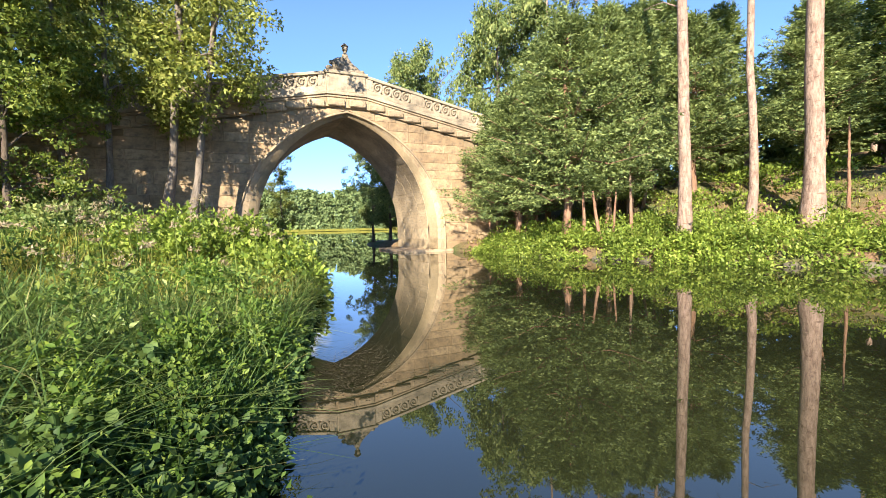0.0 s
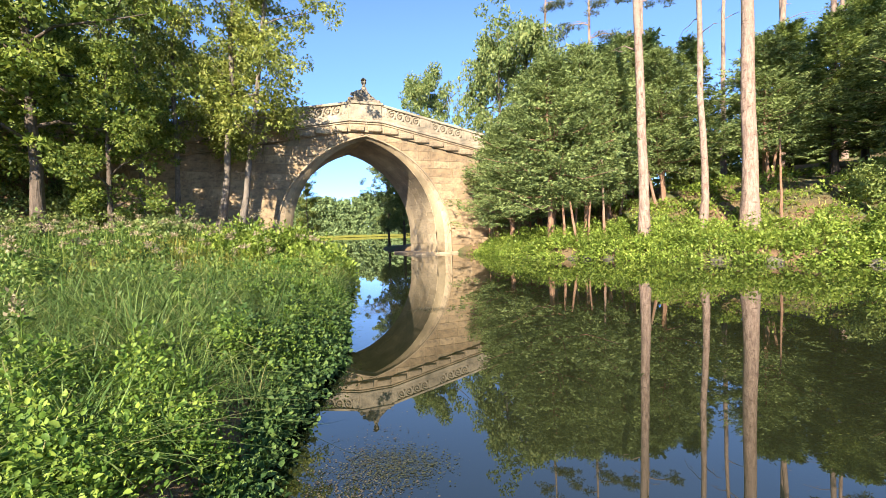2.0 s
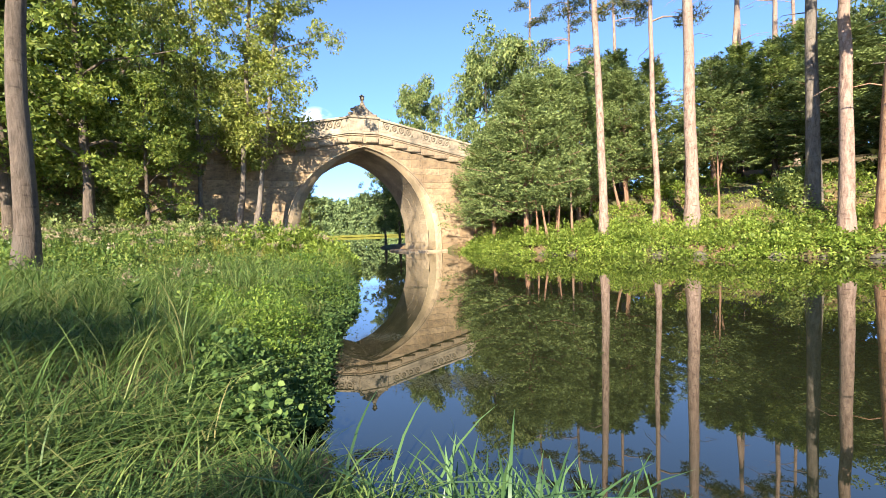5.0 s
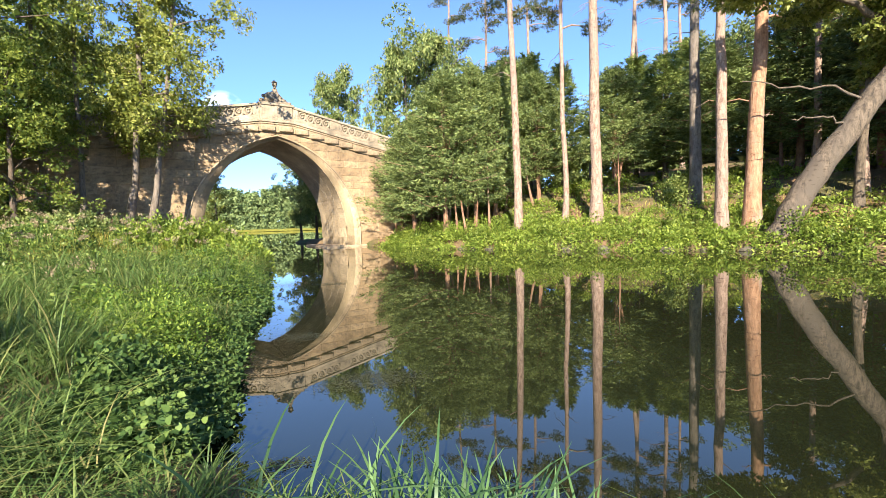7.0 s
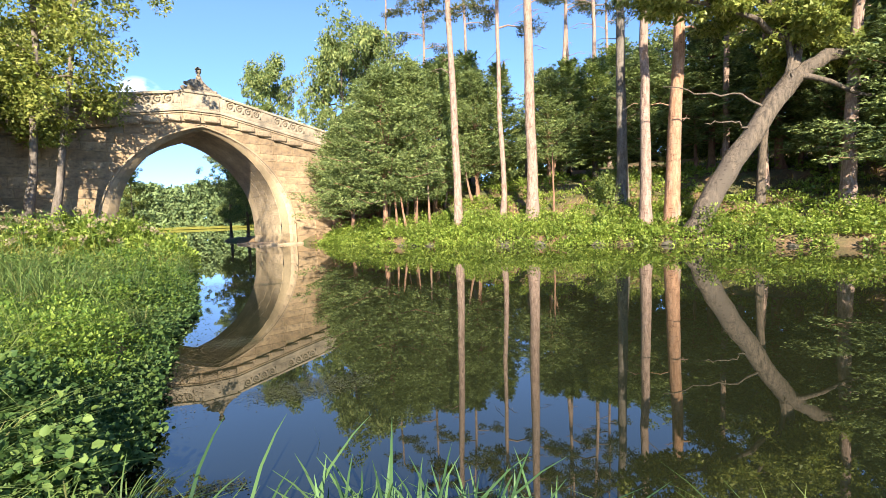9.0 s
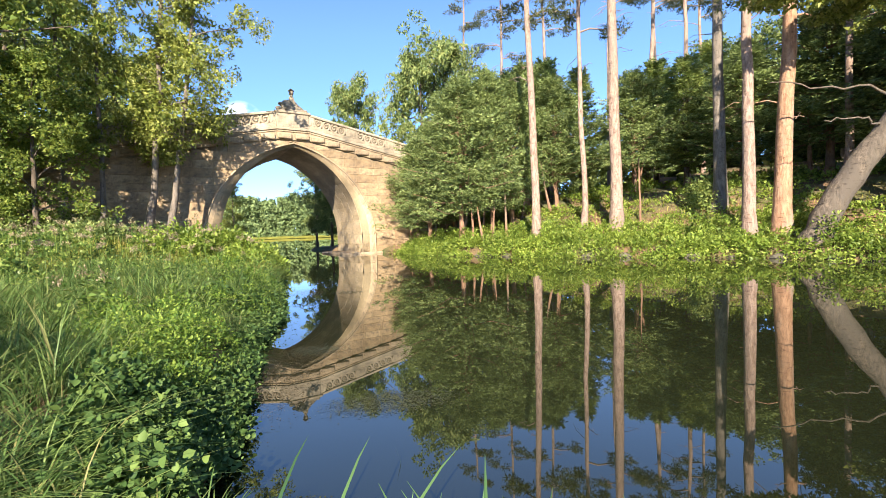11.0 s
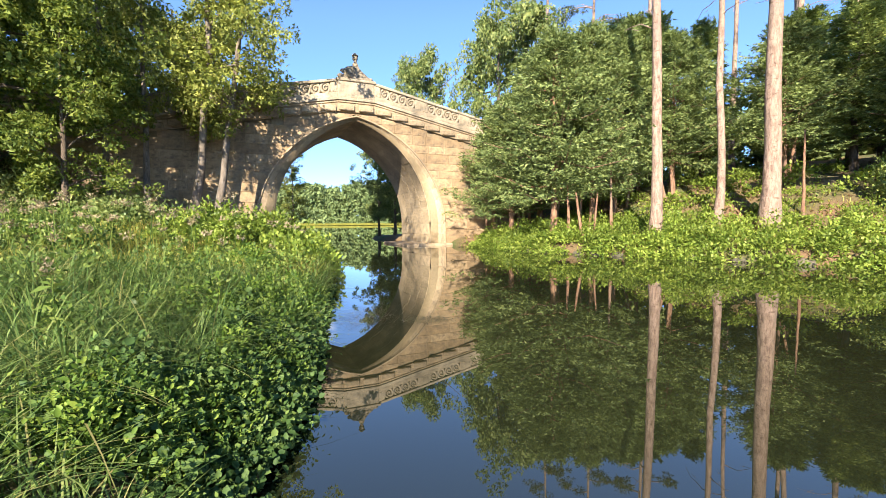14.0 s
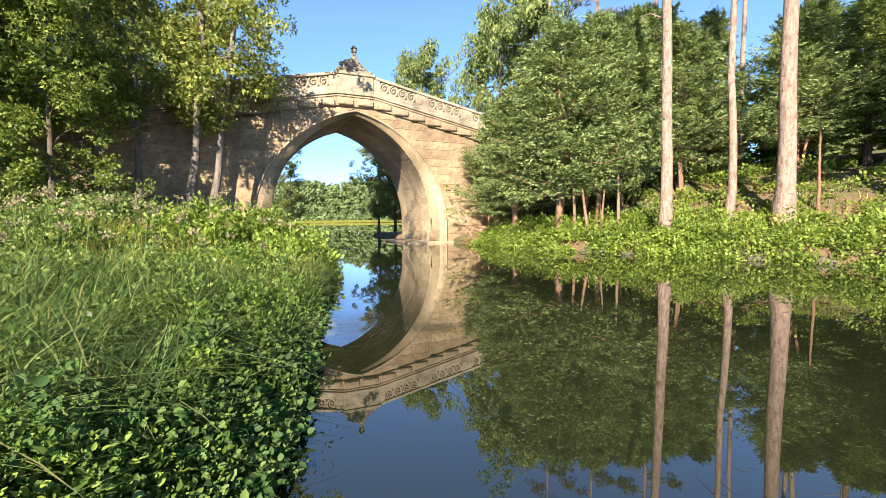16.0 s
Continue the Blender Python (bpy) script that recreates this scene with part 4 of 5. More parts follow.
# near tree at the left edge, its crown above the path
near_tree, n_line, n_rng, n_stem = single_trunk(93, -9.95, 10.6, 17, 0.5, (0.0, 0.0), "maple_tree", "dark-trunked maple standing in tall weeds", M_DARKBARK)
n_c = []
n_l = [n_stem]
for k in range(18):
    f = 0.58 + 0.41 * k / 17
    p = n_line[int(f * 11)]
    reach = n_rng.uniform(2.0, 4.2)
    tip = p + np.array([math.cos(k * 2.4) * reach, math.sin(k * 2.4) * reach, reach * 0.4])
    n_l.append(limb(n_rng, p, tip, 0.09, 0.2, 5, 6))
    n_c.append(p + (tip - p) * n_rng.uniform(0.35, 1.1, 12)[:, None] + n_rng.normal(size=(12, 3)) * 0.6)
V_, F_ = joined(n_l)
part("trunk", shaded(mesh_np("trunk", V_, F_), M_DARKBARK, True), near_tree)
n_c = np.concatenate(n_c)
V_, F_ = clump_leaves(n_rng, n_c, n_rng.uniform(0.35, 0.7, len(n_c)), 70, 0.14, 0.10, 0.6, 0.9, 0.4)
part("crown", shaded(mesh_np("crown", V_, F_), M_MAPLE), near_tree)

# thin saplings on the right slope and reddish yew stems by the water
for k, (az, r, h, d, ln) in enumerate(((33.6, 30, 4.0, 0.16, (0, 0)), (13.6, 29.0, 3.0, 0.22, (-0.03, 0)), (14.9, 28.6, 2.6, 0.22, (-0.14, 0)), (16.0, 28.9, 2.6, 0.16, (0.03, 0)))):
    e_, _, _, vf = single_trunk(101 + k, *polar(az, r), h, d, ln, "sapling" if k == 0 else "young_yew", "slim bare sapling on the slope" if k == 0 else "reddish bare yew stem by the water", M_YEWBARK)
    part("trunk", shaded(mesh_np("trunk", *vf), M_YEWBARK, True), e_)

# ---------------------------------------------------------------- undergrowth
def scatter_stuff(name, mat, label, category, V, F, kind="stuff"):
    ob = new(name, shaded(mesh_np(name, V, F), mat))
    return tagged(ob, label, category, kind=kind)


def mounds(rng, xs, ys, rad, hgt, per, leaf, ratio=0.55, shape="lozenge"):
    """Leafy mounds standing on the ground at xs, ys."""
    z = ground_height(xs, ys)
    c = np.repeat(np.stack([xs, ys, z], -1), per, 0)
    R, H = np.repeat(rad, per)[:, None], np.repeat(hgt, per)[:, None]
    d = unit(rng.normal(size=(len(c), 3)))
    d[:, 2] = np.abs(d[:, 2])
    q = rng.uniform(0.3, 1.0, (len(c), 1)) ** 0.45
    P = c + d * q * np.concatenate([R, R, H], 1)
    L = np.repeat(leaf, per)[:, None] if np.ndim(leaf) else leaf
    return leaf_quads(rng, P, unit(d + np.array([0, 0, 0.2])), L, L * ratio, 0.7, 0.1, shape=shape)


rng_u = np.random.default_rng(5)


def along(line, n, d0, d1, y_lo=-99, y_hi=60, left=True):
    """Random points on the land side of a shore, d0 to d1 metres from it."""
    out = []
    while len(out) < n:
        m = n * 6
        X = rng_u.uniform(-30, 34, m)
        Y = rng_u.uniform(max(y_lo, -8), y_hi, m)
        d = dist_to(line, X, Y) * (1 if left else -1)
        ok = (d > d0) & (d < d1) & (Y > y_lo) & (Y < y_hi)
        out += list(zip(X[ok], Y[ok]))
    return np.array(out[:n])


# bright shrubs along the far shore
p = np.concatenate([along(RIGHT_SHORE, 300, -0.5, 0.8, 0, 34, False), along(RIGHT_SHORE, 230, 0.5, 4.6, 0, 34, False)])
p_az = np.degrees(np.arctan2(p[:, 0], p[:, 1]))
p = p[(p_az < 45) | (rng_u.uniform(0, 1, len(p)) < 0.65)]
tall = np.where(np.arange(len(p)) < 250, rng_u.uniform(0.35, 0.8, len(p)), rng_u.uniform(0.6, 1.5, len(p)))
V_, F_ = mounds(rng_u, p[:, 0], p[:, 1], rng_u.uniform(0.35, 0.8, len(p)), tall, 260, 0.125, 0.5)
scatter_stuff("shore_shrubs", M_SHRUB, "bright-green low shrubs along the far shore", "shrubs", V_, F_)
p = along(RIGHT_SHORE, 300, 4.0, 18, -2, 36, False)
bare = np.degrees(np.arctan2(p[:, 0], p[:, 1]))
p = p[(bare < 33) | (bare > 40.5) | (rng_u.uniform(0, 1, len(p)) < 0.35)]
V_, F_ = mounds(rng_u, p[:, 0], p[:, 1], rng_u.uniform(0.4, 1.1, len(p)), rng_u.uniform(0.25, 1.0, len(p)), 150, 0.15)
q_ = along(RIGHT_SHORE, 170, 2.0, 8.5, 8, 34, False)
V2, F2 = mounds(rng_u, q_[:, 0], q_[:, 1], rng_u.uniform(0.4, 0.9, 170), rng_u.uniform(0.15, 0.5, 170), 130, 0.14, 0.36)
V_, F_ = joined([(V_, F_), (V2, F2)])
scatter_stuff("slope_undergrowth", M_SHRUB, "low green undergrowth on the wooded slope", "undergrowth", V_, F_)


# left bank: weeds, grass, brambles, a big shrub
def on_left(n, r0, r1, az0, az1, dmin=0.05):
    az = np.radians(rng_u.uniform(az0, az1, n * 3))
    r = np.sqrt(rng_u.uniform(r0 * r0, r1 * r1, n * 3))
    X, Y = r * np.sin(az), r * np.cos(az)
    d = dist_to(LEFT_SHORE, X, Y)
    ok = d > dmin
    return X[ok][:n], Y[ok][:n]


def blades(rng, X, Y, height, width, bend, joints=((0, 1.0), (0.58, 0.8), (1.0, 0.08)), way=None):
    n = len(X)
    z = ground_height(X, Y) - 0.03
    H = height * np.clip(1 + 0.3 * rng.normal(size=n), 0.4, 1.7)
    a = rng.uniform(0, 2 * np.pi, n) if way is None else way + 0.5 * rng.normal(size=n)
    d = np.stack([np.cos(a), np.sin(a), np.zeros(n)], -1)
    s = np.stack([-np.sin(a), np.cos(a), np.zeros(n)], -1)
    b = bend * rng.uniform(0.3, 1.6, n)
    base = np.stack([X, Y, z], -1)
    rows = []
    for f, w in joints:
        c = base + np.array([0, 0, 1]) * (H * (f - 0.38 * b * f ** 2.4))[:, None] + d * (H * b * f ** 1.9)[:, None]
        half = s * (width * w / 2)[:, None]
        rows += [c - half, c + half]
    V = np.stack(rows, 1).reshape(-1, 3)
    j = len(joints)
    k = np.arange(n)[:, None] * (2 * j)
    F = np.concatenate([k + np.array([[2 * q, 2 * q + 1, 2 * q + 3, 2 * q + 2]]) for q in range(j - 1)], 0)
    return V, F


def path_gap(X, Y):
    """Distance on the plan from the line that the eye takes along the bank."""
    u = np.clip(((X * -0.95) + (Y * 7.7)) / 60.2, 0, 1)
    return np.hypot(X + 0.95 * u, Y - 7.7 * u)


def strip(n, y0, y1, d0, d1, power=1.0):
    """Points on the near bank between two distances from the water."""
    Y = rng_u.uniform(y0, y1, n * 4)
    sx = np.interp(Y, [q[1] for q in LEFT_SHORE[2:]], [q[0] for q in LEFT_SHORE[2:]])
    X = sx - d0 - (d1 - d0) * rng_u.uniform(0, 1, n * 4) ** power
    ok = (dist_to(LEFT_SHORE, X, Y) > 0.02) & (ground_height(X, Y) > 0)
    return X[ok][:n], Y[ok][:n]


def leafy(X, Y):
    """Where nettles and brambles crowd out the grass: two stretches along the water."""
    d = dist_to(LEFT_SHORE, X, Y)
    reach = 0.85 + 0.5 * lump(X, Y, 1.3, 9.0)
    return (d < reach) & (((Y > 2.0) & (Y < 6.2)) | ((Y > 7.3) & (Y < 14.0)))


def low_edge(X, Y):
    """Plants stand lower, and unevenly so, close to the water."""
    return np.clip((dist_to(LEFT_SHORE, X, Y) + 0.3 * lump(X, Y, 2.4, 3.0)) / 0.7, 0.35, 1.0)


# long grass in three depths, greener by the path and drier on the point
ARCHED = ((0, 0.85), (0.35, 1.0), (0.62, 0.9), (0.84, 0.6), (1.0, 0.06))
X_, Y_ = strip(900, 0.6, 14, 0.0, 4.5, 1.0)
X2, Y2 = on_left(420, 0.5, 3.6, -125, -8)
X3, Y3 = on_left(520, 3.6, 12.0, -80, -14)
X_, Y_ = np.concatenate([X_, X2, X3]), np.concatenate([Y_, Y2, Y3])
keep = ~leafy(X_, Y_) | (rng_u.uniform(0, 1, len(X_)) < 0.10)
X_, Y_ = X_[keep], Y_[keep]
# each tuft sends its blades outward from one root
per = 21
big = np.repeat(rng_u.uniform(0.7, 1.35, len(X_)), per)
way = rng_u.uniform(0, 2 * np.pi, len(X_) * per)
off = np.abs(rng_u.normal(size=len(way))) * 0.07 * big
X_, Y_ = np.repeat(X_, per) + off * np.cos(way), np.repeat(Y_, per) + off * np.sin(way)
on = dist_to(LEFT_SHORE, X_, Y_) > 0.02
X_, Y_, way, big = X_[on], Y_[on], way[on], big[on]
g_ = path_gap(X_, Y_)
V_, F_ = blades(rng_u, X_, Y_, (0.48 + 0.012 * g_) * big * np.clip(g_ / 1.8, 0.4, 1), 0.0075 + 0.0009 * g_, np.full(len(X_), 1.15), ARCHED, way)
scatter_stuff("long_grass", M_GRASS, "long arching grass in tufts at the edge of the bank", "grass", V_, F_)
sets = [on_left(17000, 4, 13, -85, -8), on_left(16000, 11, 27, -62, -8), strip(5000, 10, 24, 0.0, 0.28)]
X_, Y_ = np.concatenate([q[0] for q in sets]), np.concatenate([q[1] for q in sets])
keep = ~leafy(X_, Y_) | (rng_u.uniform(0, 1, len(X_)) < 0.12)
X_, Y_ = X_[keep], Y_[keep]
g_ = path_gap(X_, Y_)
tuft = lump(X_, Y_, 2.1, 4.0)
V_, F_ = blades(rng_u, X_, Y_, (0.40 + 0.012 * g_ + 0.16 * tuft) * np.clip(g_ / 1.6, 0.45, 1), 0.007 + 0.001 * g_, np.full(len(X_), 0.95))
scatter_stuff("grass", M_GRASS, "uncut grass spread over the bank", "grass", V_, F_)
sets = [strip(7000, 14.0, 22, 0.2, 7)]
X_, Y_ = np.concatenate([q[0] for q in sets]), np.concatenate([q[1] for q in sets])
V_, F_ = blades(rng_u, X_, Y_, 0.55 * np.clip(path_gap(X_, Y_) / 2.2, 0.4, 1), 0.005 + 0.001 * path_gap(X_, Y_), np.full(len(X_), 0.8))
scatter_stuff("dry_grass", M_DRY, "yellowing tall grass on the point of the bank", "grass", V_, F_)

# nettles and weeds
X_, Y_ = strip(2600, 3.6, 16.5, 0.0, 2.6)
free = (path_gap(X_, Y_) > 1.0) & (leafy(X_, Y_) | (lump(X_, Y_, 1.0, 7.0) > 0.35))
X_, Y_ = X_[free], Y_[free]
V_, F_ = mounds(rng_u, X_, Y_, rng_u.uniform(0.12, 0.26, len(X_)), rng_u.uniform(0.25, 0.55, len(X_)) * (1 + 0.55 * lump(X_, Y_, 2.7, 1.5)) * low_edge(X_, Y_), 105, np.clip(0.024 + 0.006 * path_gap(X_, Y_), 0.028, 0.055), 0.62, "rounded")
scatter_stuff("nettles", M_NETTLE, "lush lime-green nettles by the water", "weeds", V_, F_)
X_, Y_ = on_left(420, 9.0, 26, -62, -8, 0.1)
V_, F_ = mounds(rng_u, X_, Y_, rng_u.uniform(0.25, 0.6, len(X_)), rng_u.uniform(0.3, 0.9, len(X_)), 170, np.clip(0.024 + 0.0065 * path_gap(X_, Y_), 0.04, 0.10), 0.55)
scatter_stuff("weeds", M_WEED, "green weeds spread over the bank", "weeds", V_, F_)
q1, q2, q3 = strip(280, 2.3, 4.6, 0.0, 0.8), strip(260, 7.4, 11.2, 0.0, 0.9), strip(460, 1.9, 16.0, 0.0, 0.16)
X_, Y_ = np.concatenate([q1[0], q2[0], q3[0]]), np.concatenate([q1[1], q2[1], q3[1]])
free = path_gap(X_, Y_) > 0.72
X_, Y_ = X_[free], Y_[free]
V_, F_ = mounds(rng_u, X_, Y_, rng_u.uniform(0.12, 0.30, len(X_)), rng_u.uniform(0.16, 0.42, len(X_)) * (1 + 0.5 * lump(X_, Y_, 3.1, 0.5)) * low_edge(X_, Y_), 70, np.clip(0.034 + 0.007 * path_gap(X_, Y_), 0.038, 0.062), 0.85, "rounded")
scatter_stuff("brambles", M_BRAMBLE, "dark-green bramble leaves hanging over the water's edge", "brambles", V_, F_)

# thin grass and litter on the far bank
p = along(RIGHT_SHORE, 9000, 0.1, 9, 0, 36, False)
V_, F_ = blades(rng_u, p[:, 0], p[:, 1], np.full(len(p), 0.28), np.full(len(p), 0.03), np.full(len(p), 0.8))
scatter_stuff("bank_grass", M_DRY, "sparse yellow-green grass on the far bank", "grass", V_, F_)
p = along(RIGHT_SHORE, 6000, 0.5, 20, 0, 40, False)
z_ = ground_height(p[:, 0], p[:, 1]) + 0.02
up = np.tile(np.array([[0.0, 0, 0.1]]), (len(p), 1))
V_, F_ = leaf_quads(rng_u, np.stack([p[:, 0], p[:, 1], z_], -1), up, 0.14, 0.09, 1.0, 0.5)
scatter_stuff("leaf_litter", M_LITTER, "fallen brown leaves on the wooded slope", "leaves", V_, F_)

# tall flowering weeds with pinkish seed heads further along the bank
X_, Y_ = on_left(150, 15.5, 24, -52, -13, 0.4)
z_ = ground_height(X_, Y_)
stalks, heads = [], []
for x, y, z in zip(X_, Y_, z_):
    h = rng_u.uniform(0.8, 1.35)
    dx, dy = rng_u.normal(size=2) * 0.1
    stalks.append(tube([(x, y, z - 0.05), (x + dx * 0.4, y + dy * 0.4, z + h * 0.55), (x + dx, y + dy, z + h)], [0.012, 0.01, 0.006], 4))
    heads.append((x + dx, y + dy, z + h))
V_, F_ = joined(stalks)
scatter_stuff("weed_stalks", M_WEED, "thin upright stalks of tall weeds", "weeds", V_, F_)
V_, F_ = clump_leaves(rng_u, np.array(heads), rng_u.uniform(0.06, 0.16, len(heads)), 34, 0.06, 0.035, 0.5, 0.9, -0.2)
scatter_stuff("seed_heads", M_SEED, "pinkish fluffy seed heads on tall weeds", "weeds", V_, F_)


def tall_weed(seed, x, y, h):
    """A single upright weed with leaves all the way up."""
    q = np.random.default_rng(seed)
    z = gz(x, y)
    e = new("tall_weed")
    e.matrix_world = Matrix.Translation((x, y, z - 0.03))
    tagged(e, "tall green weed with a pale flowering tip", "plant", "tall weeds")
    line = np.array([(0, 0, 0), (0.02, 0.01, h * 0.5), (0.03 * q.normal(), 0.03 * q.normal(), h)])
    part("stem", shaded(mesh_np("stem", *tube(line, [0.007, 0.006, 0.003], 5)), M_WEED), e)
    n = 70
    f = q.uniform(0.1, 0.97, n)
    a = q.uniform(0, 6.28, n)
    P = np.stack([0.02 * f, 0.01 * f, f * h], -1)
    o = np.stack([np.cos(a), np.sin(a), np.full(n, 0.5)], -1)
    lv = part("leaf_cover", tagged_mesh(leaf_quads(q, P, unit(o), 0.085, 0.03, 0.3, 0.2), M_WEED, "leaf_cover"), e)
    tagged(lv, kind="stuff")
    P = np.stack([0.03 * q.normal(size=60), 0.03 * q.normal(size=60), h + 0.05 * q.normal(size=60)], -1)
    fl = part("flower_head", tagged_mesh(leaf_quads(q, P, unit(P - np.array([0, 0, h - 0.1])), 0.03, 0.015, 0.6, 0), M_SEED, "flower_head"), e)
    tagged(fl, kind="stuff")


def tagged_mesh(vf, mat, name):
    return shaded(mesh_np(name, *vf), mat)


for k, (az, r, h) in enumerate(((-29, 6.6, 0.95), (-31, 6.9, 0.8), (-27.6, 7.4, 0.85), (-36, 5.6, 0.8), (-22, 9.4, 0.8), (-17, 12.2, 0.95), (-20, 13.0, 0.9), (-25, 11.5, 0.9), (-14.6, 14.2, 0.8), (-33, 12, 0.95))):
    tall_weed(200 + k, *polar(az, r), h)

# shrub on the point of the bank before the arch
for az, r, h, w in ((-14.5, 20.5, 1.5, 1.5), (-17.5, 20.0, 1.5, 1.6), (-13.2, 18.3, 1.0, 1.1), (-21, 21.5, 1.3, 1.7)):
    x, y = polar(az, r)
    rs = np.random.default_rng(int(r * 10))
    cx, cy = x + rs.normal(size=26) * w * 0.4, y + rs.normal(size=26) * w * 0.4
    V_, F_ = mounds(rs, cx, cy, rs.uniform(0.3, 0.6, 26), rs.uniform(0.5, 1.0, 26) * h, 200, 0.12)
    sh = new("shrub", shaded(mesh_np("shrub", V_, F_), M_SHRUB))
    tagged(sh, "leafy bright-green shrub on the bank before the arch", "shrub")

# dark evergreen bushes below the abutment and on the far slope
for az, r, h, w, mt, lab in ((-27.5, 24.0, 1.3, 1.7, M_OAK, "dark leafy laurel bush below the abutment wall"), (40.3, 31.5, 1.9, 1.3, M_SPRUCE, "round dark evergreen bush on the far slope")):
    x, y = polar(az, r)
    rs = np.random.default_rng(int(r * 10))
    cx, cy = x + rs.normal(size=20) * w * 0.35, y + rs.normal(size=20) * w * 0.35
    V_, F_ = mounds(rs, cx, cy, rs.uniform(0.4, 0.7, 20), rs.uniform(0.6, 1.0, 20) * h, 200, 0.14)
    tagged(new("bush", shaded(mesh_np("bush", V_, F_), mt)), lab, "bush")

# undergrowth on the shaded embankment
rs = np.random.default_rng(71)
es, ew = rs.uniform(-26, -11, 230), rs.uniform(-8.5, -0.6, 230)
ex, ey = -5.07 + 0.927 * es - 0.375 * ew, 34.11 + 0.375 * es + 0.927 * ew
V_, F_ = mounds(rs, ex, ey, rs.uniform(0.4, 1.0, 230), rs.uniform(0.3, 1.3, 230), 170, 0.15)
scatter_stuff("embankment_undergrowth", M_OAK, "dark leafy undergrowth on the embankment of the bridge", "undergrowth", V_, F_)

# reeds at the water's edge in front
rr = np.random.default_rng(17)
n_reed = 450
X_ = np.concatenate([rr.normal(0.55, 0.27, 420), rr.normal(-0.42, 0.12, 14), rr.normal(1.2, 0.15, 16)])
Y_ = 1.6 + rr.uniform(-0.18, 0.18, n_reed) - 0.12 * X_
V_, F_ = blades(rr, X_, Y_, np.where(np.arange(n_reed) < 420, 0.37, 0.36), np.full(n_reed, 0.016), np.full(n_reed, 0.75), ARCHED)
scatter_stuff("reeds", M_REED, "fresh green reed blades at the water's edge", "reeds", V_, F_)

X_, Y_ = np.array([0.42, 0.52, 0.20, 0.62]), np.array([3.25, 3.35, 3.1, 3.2])
V_, F_ = blades(rr, X_, Y_, np.array([0.85, 0.7, 0.5, 0.5]), np.full(4, 0.013), np.full(4, 0.3), ARCHED)
scatter_stuff("reeds", M_REED, "few tall reed blades standing in shallow water", "reeds", V_, F_)

# floating algae and debris
def float_patch(name, x, y, rx, ry, n, mat, label):
    n = int(n * 4)
    q = np.random.default_rng(int(abs(x * 100 + y * 10)))
    a, d = q.uniform(0, 6.28, n), np.sqrt(q.uniform(0, 1, n)) * (1 + 0.25 * q.normal(size=n))
    px, py = x + rx * d * np.cos(a), y + ry * d * np.sin(a)
    k = 5
    an = np.arange(k) * 2 * np.pi / k
    sz = 0.0025 + 0.007 * q.uniform(0, 1, n) ** 2
    rad = sz[:, None] * q.uniform(0.6, 1.2, (n, k))
    V = np.stack([px[:, None] + rad * np.cos(an), py[:, None] + rad * np.sin(an), np.repeat(q.uniform(0.004, 0.016, n)[:, None], k, 1)], -1).reshape(-1, 3)
    ob = new(name, shaded(mesh_np(name, V, np.arange(n * k).reshape(n, k)), mat))
    tagged(ob, label, "algae", kind="stuff")


float_patch("algae", 0.15, 4.2, 0.55, 0.26, 1300, M_ALGAE, "yellow-green algae mat floating on the pond")
float_patch("algae", -0.75, 6.3, 0.36, 0.26, 600, M_ALGAE, "yellow-green algae mat floating on the pond")
float_patch("algae", -0.45, 2.75, 0.14, 0.08, 120, M_ALGAE, "small algae mat floating on the pond")
float_patch("algae", -0.6, 12.3, 0.4, 0.3, 500, M_ALGAE, "yellow-green algae mat floating on the pond")
float_patch("floating_debris", -1.7, 12.6, 0.45, 0.9, 1000, M_DEBRIS, "brown leaves and scum floating along the bank")
float_patch("floating_debris", -0.95, 5.4, 0.38, 1.3, 1100, M_DEBRIS, "brown leaves and scum floating along the bank")

# far wood across the lake, with its haze in the leaf colour
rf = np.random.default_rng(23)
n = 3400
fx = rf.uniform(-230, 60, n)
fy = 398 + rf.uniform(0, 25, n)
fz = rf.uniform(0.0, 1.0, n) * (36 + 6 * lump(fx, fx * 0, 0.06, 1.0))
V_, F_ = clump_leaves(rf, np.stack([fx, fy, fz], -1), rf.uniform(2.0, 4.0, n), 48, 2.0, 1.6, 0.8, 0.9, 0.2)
scatter_stuff("far_wood", M_FARWOOD_HAZED, "hazy green wood on the far side of the lake", "wood", V_, F_)

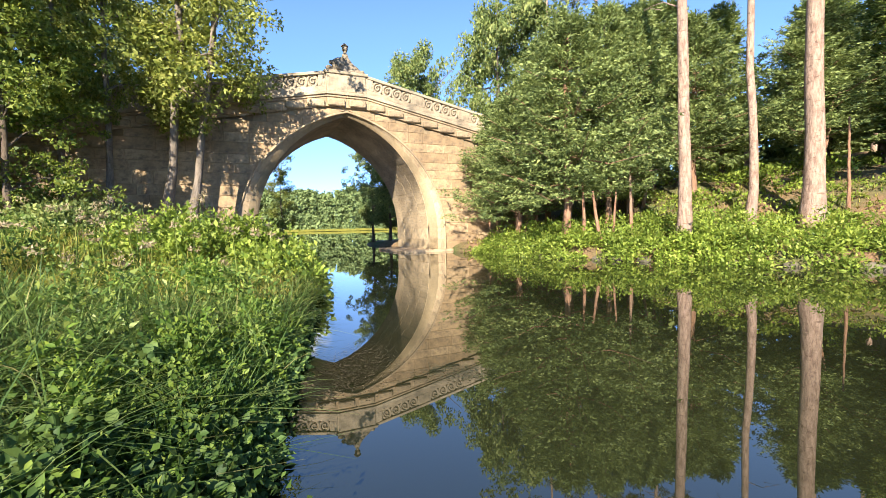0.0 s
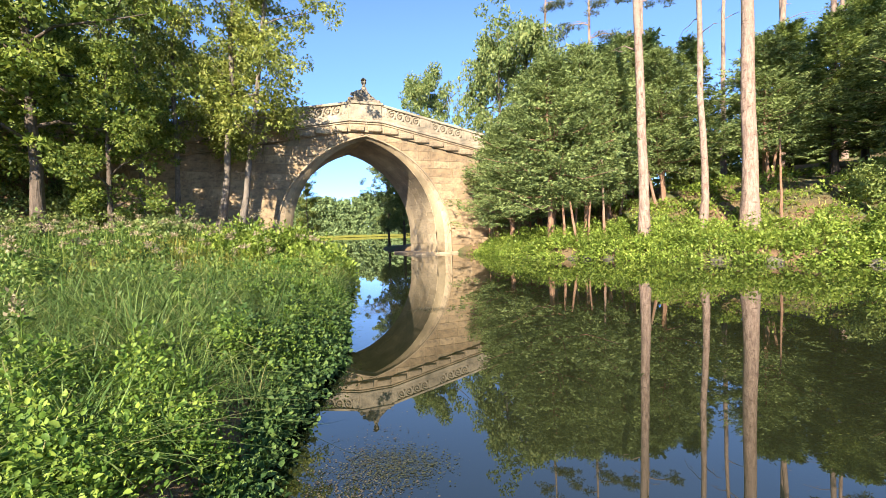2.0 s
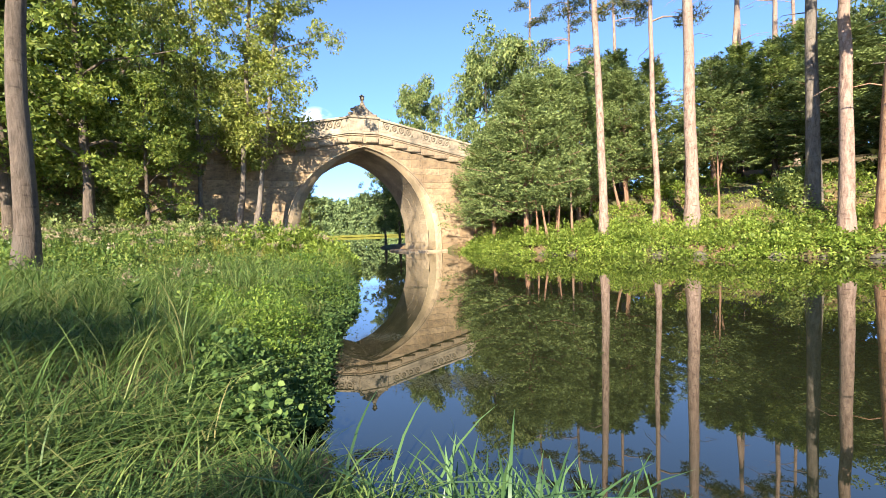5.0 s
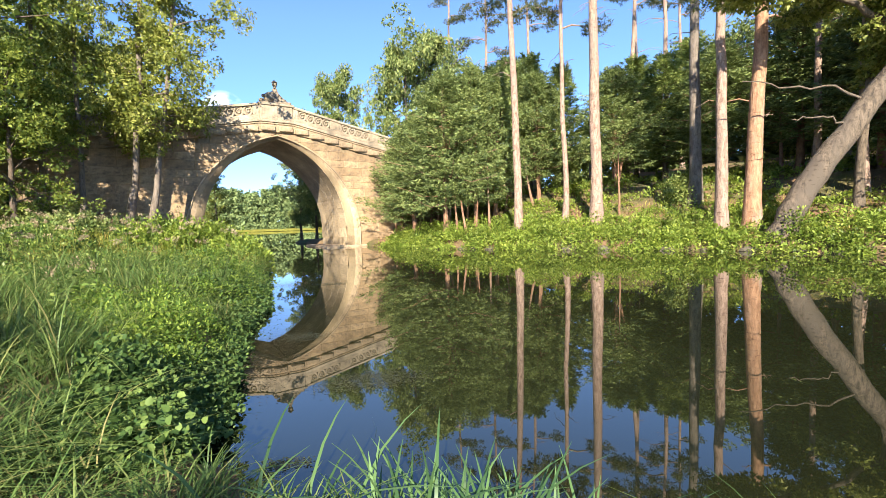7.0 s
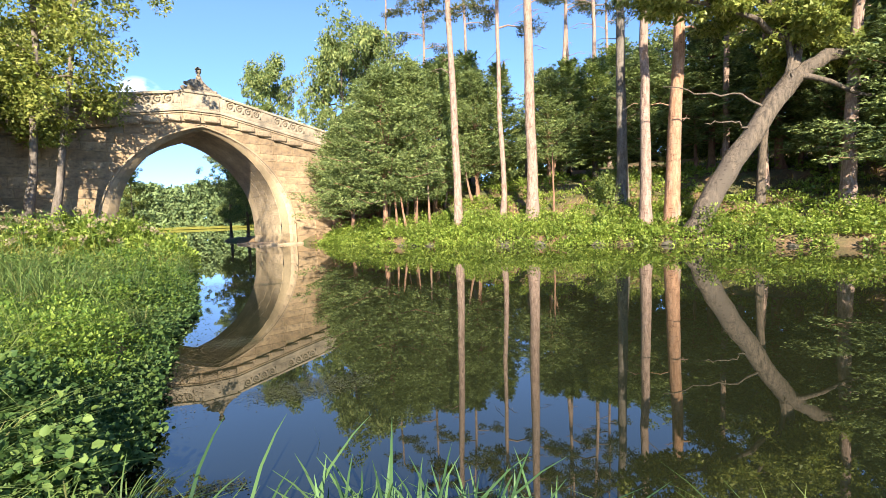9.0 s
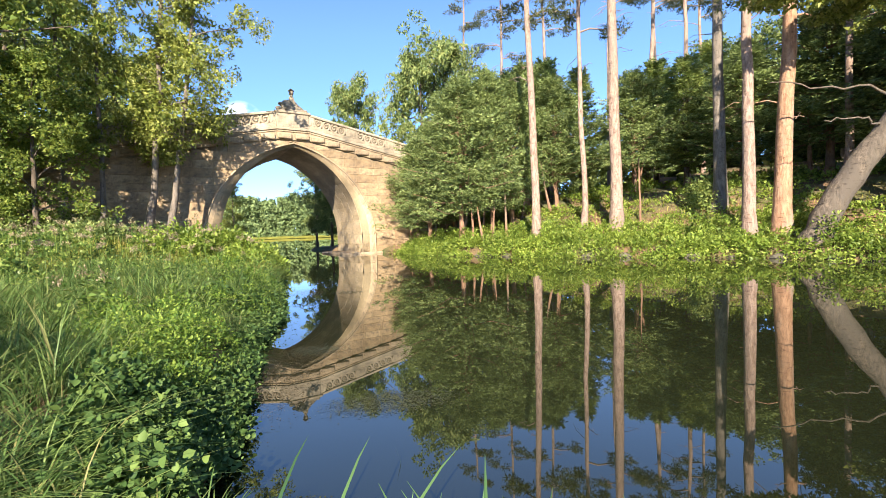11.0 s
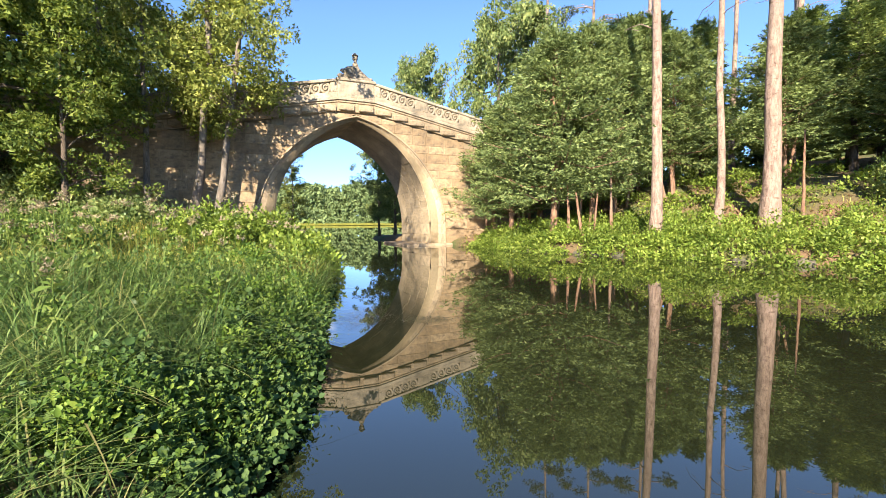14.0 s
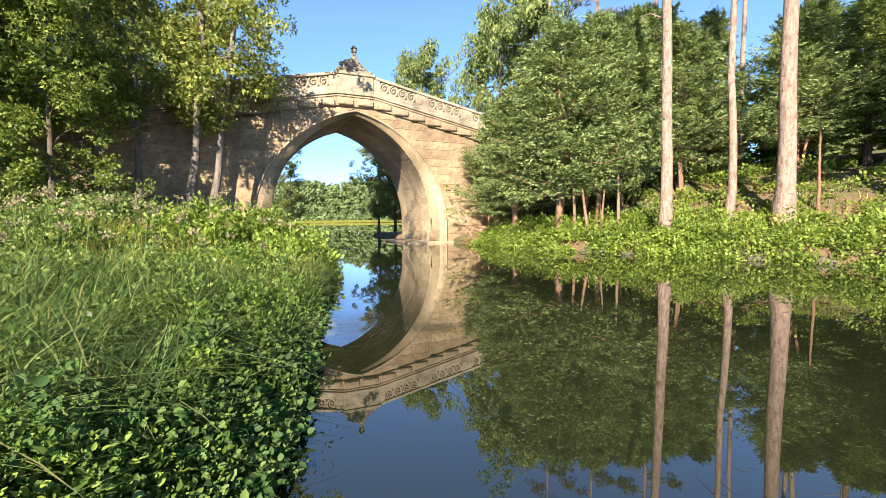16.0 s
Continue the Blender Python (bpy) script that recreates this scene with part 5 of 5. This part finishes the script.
# the wood closes behind the slopes
for nm, a0, a1, r0, r1, top, m in (("wood_edge", 13, 100, 54, 64, 9, 700), ("wood_edge", -100, -33, 44, 56, 14, 360)):
    az = np.radians(rf.uniform(a0, a1, m))
    r = rf.uniform(r0, r1, m)
    bx, by = r * np.sin(az), r * np.cos(az)
    bz = ground_height(bx, by) + rf.uniform(0.0, 1.0, m) ** 1.7 * top
    V_, F_ = clump_leaves(rf, np.stack([bx, by, bz], -1), rf.uniform(1.2, 2.4, m), 100, 0.60, 0.42, 0.8, 0.9, 0.2)
    scatter_stuff(nm, M_OAK, "dense green edge of the deeper wood", "wood", V_, F_)


# lawn strip on the far shore
lx = np.linspace(-260, 130, 60)
V_ = np.concatenate([np.stack([lx, np.full(60, 388.0), np.full(60, 0.25)], -1), np.stack([lx, np.full(60, 399.0), np.full(60, 2.2)], -1)])
F_ = np.array([(k, k + 1, 61 + k, 60 + k) for k in range(59)])
meadow = new("far_meadow", shaded(mesh_np("far_meadow", V_, F_), M_DRY))
tagged(meadow, "sunny lawn along the far shore of the lake", "meadow", kind="structure")


def rock(seed, x, y, r):
    q = random.Random(seed)
    bm = bmesh.new()
    bmesh.ops.create_icosphere(bm, subdivisions=2, radius=r)
    for v in bm.verts:
        v.co = Vector((v.co.x * 1.3, v.co.y, v.co.z * 0.7)) * (1 + 0.35 * noise.noise(v.co * (2.2 / r) + Vector((seed, 0, 0))))
    ob = new("stone", bm_mesh("stone", bm, M_ROCK))
    ob.matrix_world = pose(x, y, max(gz(x, y), -0.02) + r * 0.15, 0, 0, q.uniform(0, 360))
    tagged(ob, "rough grey-brown stone lying at the waterline", "stone", "shore stones")


M_ROCK = stone_mat("field_stone", (0.10, 0.085, 0.06), (0.17, 0.145, 0.11), (0.05, 0.055, 0.03))
rq = random.Random(77)
for k, az in enumerate((6.5, 8.2, 9.6, 11.3, 12.9, 14.1, 15.6, 17.7, 20.4, 24, 27.5, 31.8, 35.2, 38.9, 42.5, 46.8, 51.0, 54.2, 58.0)):
    lo, hi = 18.0, 40.0
    for _ in range(24):          # the waterline along this bearing
        mid = (lo + hi) / 2
        mx, my = polar(az, mid)
        lo, hi = (mid, hi) if float(dist_to(RIGHT_SHORE, np.array([mx]), np.array([my]))[0]) > 0 else (lo, mid)
    rock(300 + k, *polar(az, lo - 0.12), rq.uniform(0.14, 0.34))
